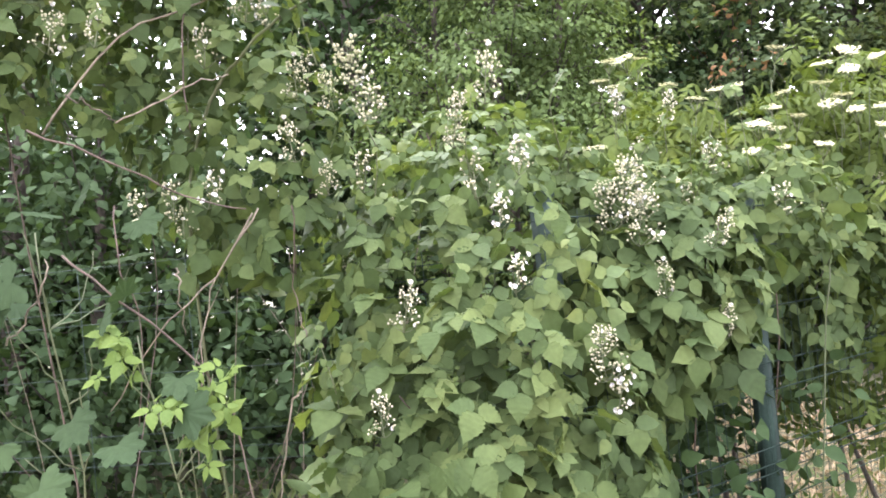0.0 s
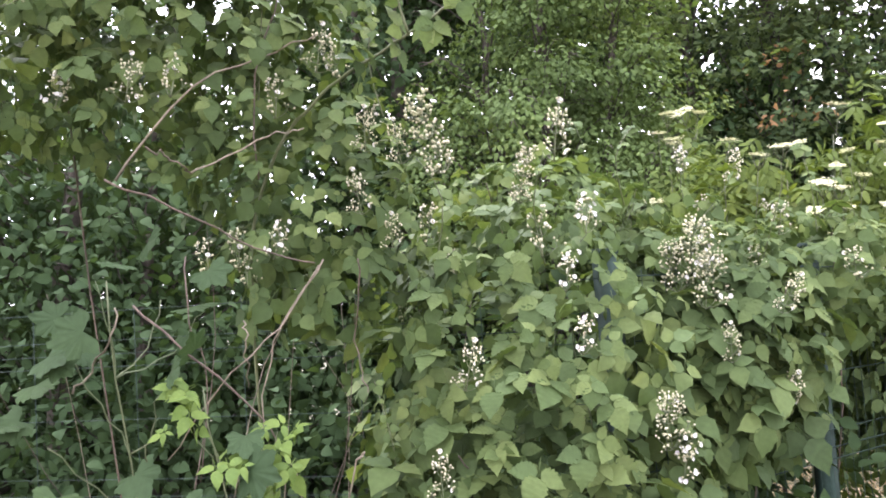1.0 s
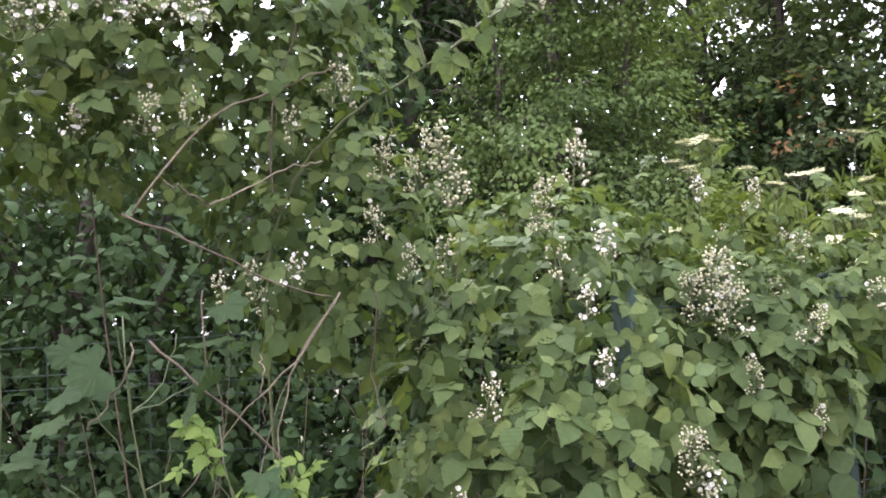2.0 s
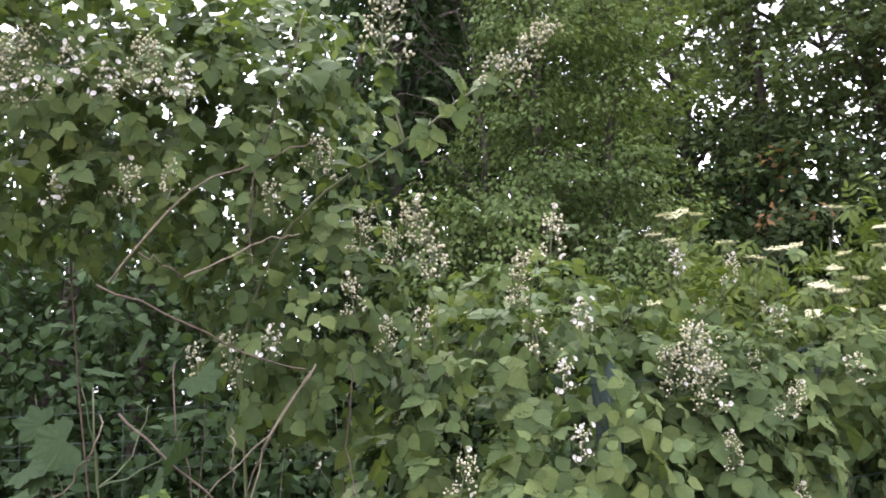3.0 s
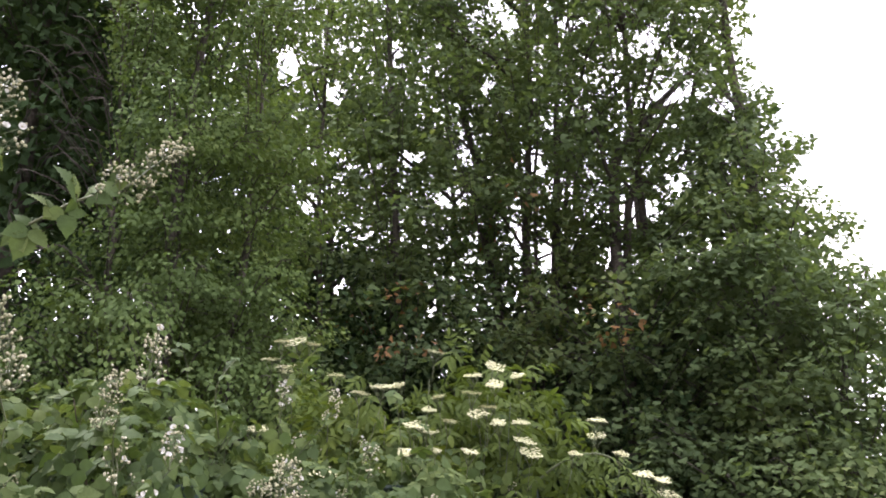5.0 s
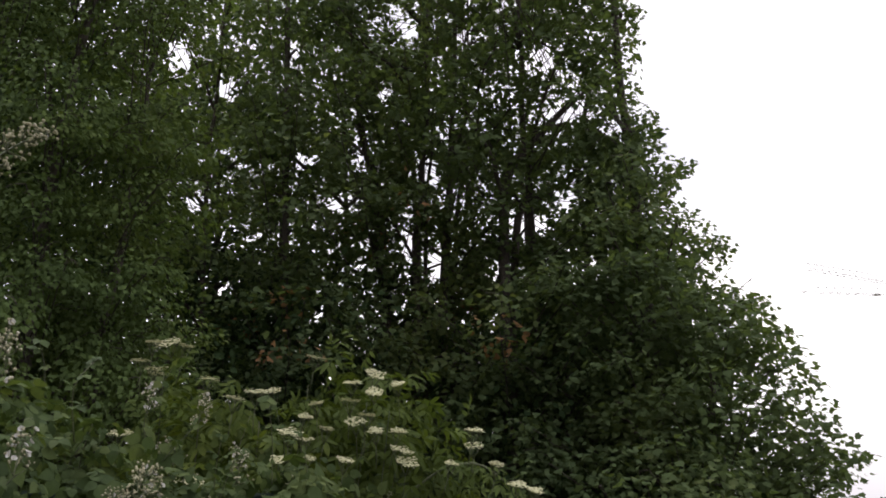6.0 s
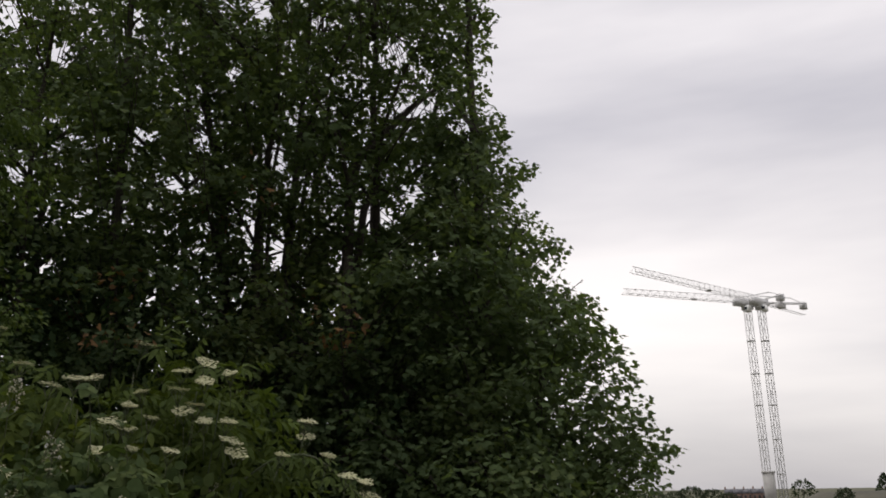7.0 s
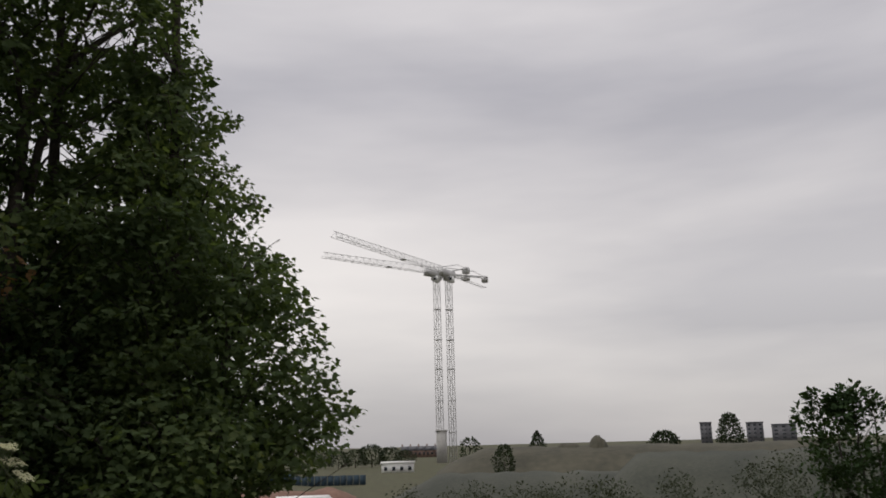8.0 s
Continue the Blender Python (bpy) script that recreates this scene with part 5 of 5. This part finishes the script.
def terrace():
    for i in range(5):
        az = 58.6 + i * 0.55
        p = spot(az, 0, 330, 0)
        ob = thing("terraced_house", "far dark terraced house with a pitched roof", "house", "far terrace", at=(p[0], p[1], -2.6))
        ob.rotation_euler = (0, 0, radians(-az))
        part("wall", box(-1.6, 0, 0, 1.6, 7, 2.6), M_BRICK, ob)
        v = np.array([(-1.6, -0.3, 2.6), (1.6, -0.3, 2.6), (1.6, 7.3, 2.6), (-1.6, 7.3, 2.6), (-1.6, 3.5, 4.2), (1.6, 3.5, 4.2)])
        roof = part("roof", (v, np.array([(0, 1, 5), (0, 5, 4), (2, 3, 4), (2, 4, 5), (0, 4, 3), (1, 2, 5), (0, 2, 1), (0, 3, 2)])), M_SLATE, ob)
        part("chimney", box(-1.4, 3.2, 3.6, -0.9, 3.9, 5.0), M_BRICK, roof)
        for x in (-0.8, 0.8):
            part("window", box(x - 0.35, -0.05, 1.0, x + 0.35, 0.05, 2.0), M_GLASS, ob)


terrace()


def mound(name, label, mat, az0, az1, d, depth, top, seed, heap=False):
    """A long earth bank across some bearings, with an uneven crest."""
    n, k = 48, 7
    g = np.random.default_rng(seed)
    az = np.linspace(az0, az1, n)
    wave = sum(g.uniform(0.3, 1) / q * np.sin(q * np.linspace(0, 6, n) + g.uniform(0, 6)) for q in (1, 2, 4, 7)) * 0.13
    edge = np.clip(np.minimum(np.linspace(0, 1, n), np.linspace(1, 0, n)) * 9, 0, 1) ** 0.7
    if heap:
        edge = np.sin(np.linspace(0, math.pi, n)) ** 0.45
    v = []
    for i in range(n):
        for j in range(k):
            f = j / (k - 1)
            p = spot(az[i], 0, d + depth * f, 0)
            z0 = float(land(p[0], p[1])) - 0.1
            h = np.sin(math.pi * min(f * 1.0, 1.0)) ** 0.6
            v.append((p[0], p[1], z0 + (top * (1 + wave[i]) - z0) * h * edge[i] + g.normal(0, 0.06)))
    t = []
    for i in range(n - 1):
        for j in range(k - 1):
            a = i * k + j
            t += [(a, a + k, a + k + 1), (a, a + k + 1, a + 1)]
    tagged(part(name, (np.array(v), np.array(t)), mat, smooth=True), label, "bank", kind="structure")


mound("earth_bank", "long grassy earth bank beyond the site", M_BANK, 60.6, 90, 120, 30, 1.15, 3)
mound("red_spoil", "strip of red-brown bare earth on the site", M_EARTH, 42, 55.5, 66, 16, -1.55, 4)
mound("dark_verge", "dark scrubby verge at the edge of the site", M_VERGE, 56, 100, 40, 14, 0.25, 6)
mound("spoil_heap", "rounded dark spoil heap on top of the bank", M_BANK, 70.5, 72.3, 128, 9, 2.6, 8, True)
mound("spoil_heap", "low dark spoil heap on top of the bank", M_BANK, 68.2, 70.7, 128, 9, 1.9, 9, True)
mound("scrub_bank", "dark overgrown rise beside the site", M_VERGE, 70, 106, 36, 14, 1.15, 7)


def hoarding():
    ob = thing("hoarding", "blue painted site hoarding of upright panels", "fence")
    for i in range(16):
        p = spot(49.5 + i * 0.42, 0, 104, 0)
        z = float(land(p[0], p[1]))
        part("panel", moved(bevelled_box(0.72, 0.05, 1.3, 0.02), pose(p[0], p[1], z - 1.2 + 1.05, 0, 0, -52 + rng.normal(0, 1))), M_BLUE, ob)


hoarding()


def car():
    """The pale roof and glass of a car parked below the bank."""
    p = spot(52.4, 0, 30, 0)
    z = float(land(p[0], p[1]))
    ob = thing("parked_car", "pale parked car beyond the trees", "car", at=(p[0], p[1], z))
    ob.rotation_euler = (0, 0, radians(-50))
    part("body", moved(bevelled_box(4.2, 1.75, 0.62, 0.18), pose(0, 0, 0.28)), M_WHITE, ob)
    cabin = bevelled_box(2.3, 1.55, 0.62, 0.22)
    part("cabin", moved(cabin, pose(-0.2, 0, 0.82)), M_GLASS, ob)
    part("roof", moved(bevelled_box(1.9, 1.45, 0.1, 0.045), pose(-0.2, 0, 1.38)), M_WHITE, ob)
    for x in (-1.3, 1.3):
        for y in (-0.78, 0.78):
            part("wheel", tube([(x, y - 0.1, 0.31), (x, y + 0.1, 0.31)], [0.31, 0.31], 16), M_CRANEDARK, ob)


car()
FARLEAF = [blade(0.8, 0.6, 3, 0, 0.2, 0.3), blade(0.6, 0.5, 3, 0, 0.2, 0.3)]


def far_tree(label, az, d, wide, top, cone=False, n=420, leaf=0.8):
    p = spot(az, 0, d, 0)
    z0 = float(land(p[0], p[1]))
    ob = thing("far_tree", label, "tree", "far trees", at=(p[0], p[1], z0))
    h = top - z0
    part("trunk", tube([(0, 0, 0), (0, 0, h * 0.55)], [0.03 * h, 0.015 * h], 6), M_BARK, ob)
    u = rng.uniform(0.12, 1, n)
    a = rng.uniform(0, 6.28, n)
    prof = (1.05 - u) if cone else np.sin(math.pi * np.clip(u * 0.86 + 0.1, 0, 1)) ** 0.6
    lump = 1 + 0.25 * np.sin(3 * a + az) * np.sin(5 * u + d)
    r = wide / 2 * prof * lump * np.sqrt(rng.uniform(0.3, 1, n))
    q = np.stack([r * np.cos(a), r * np.sin(a), u * h], 1)
    s = h / 6 * leaf
    m = frames_of(q, rng.normal(0, 1, (n, 3)), rng.normal(0, 1, (n, 3)) + np.array([0, 0, 0.5]), np.full(n, s) * rng.uniform(0.6, 1.2, n))
    tagged(part("crown", scattered(FARLEAF, m), M_FAR, ob), kind="stuff")


far_tree("small dark far conifer on the skyline", 67.4, 300, 10.0, 5.8, True, n=1200, leaf=0.55)
far_tree("round far tree rising over the bank", 79.7, 160, 4.8, 5.9, n=2000, leaf=0.4)
far_tree("low round far tree on the skyline", 75.6, 160, 6.4, 3.2, n=2600, leaf=0.55)
far_tree("shrub on the face of the bank", 65.2, 112, 3.0, 1.6, n=1100, leaf=0.5)
far_tree("dark tree beside the cranes' feet", 62.9, 235, 6.5, 3.6)
for az, w, z in ((55.3, 6, 1.3), (56.4, 7, 2.2), (57.6, 6, 1.6), (54.2, 6, 1.0), (53.0, 7, 1.6), (58.6, 5, 0.9)):
    far_tree("dark leafy far tree behind the site", az, 190, w, z, n=1300, leaf=0.6)
scrub = []
for i in range(300):
    az = rng.uniform(57, 104)
    d = rng.uniform(18, 34)
    x, y = d * math.sin(radians(az)), d * math.cos(radians(az))
    cap = 1.75 + d * math.tan(radians(np.interp(az, [57, 69, 78, 84, 104], [-2.4, -2.1, -1.2, -0.7, -0.6])))
    z = float(land(x, y))
    scrub.append((x, y, rng.uniform(z, max(z + 0.3, cap - 0.3)), 0.4))
thicket("scrub", "dark unkempt scrub on the slope to the site", scrub, FINE, M_SCRUB, 90, 1.2, 0.6)
# darkened leaf colour paints its silhouette against the bright sky
tree("young_tree", "young tree with upright shoots against the sky", (14.57, 0.92), [(-0.5, 0.85), (0.8, 0.85), (1.5, 0.75), (2.1, 0.5), (2.5, 0.2)],
     [rising(14.6, 0.025, (87.0, -6), (86.9, 0), (86.8, 3.0)), rising(14.6, 0.02, (85.2, -6), (85.2, 0), (84.9, 2.7)), rising(14.6, 0.02, (88.0, -6), (87.8, 1), (87.6, 2.0)), rising(14.5, 0.018, (86, -6), (85.8, 1), (85.7, 2.3))],
     150, 46, (0.2, 0.14, 0.06, 0.0), FINE, M_SHADE, 1.3, airy=0.1, limbs=8, rise=0.9, hang=-0.2, opened=False,
     extra=[spot(a, e, 14.55, 1.75) for a, e in ((84.9, 2.3), (84.8, 1.6), (86.8, 2.6), (86.7, 1.8), (87.6, 1.6), (85.7, 1.8), (84.2, 1.2), (88.4, 1.0))])
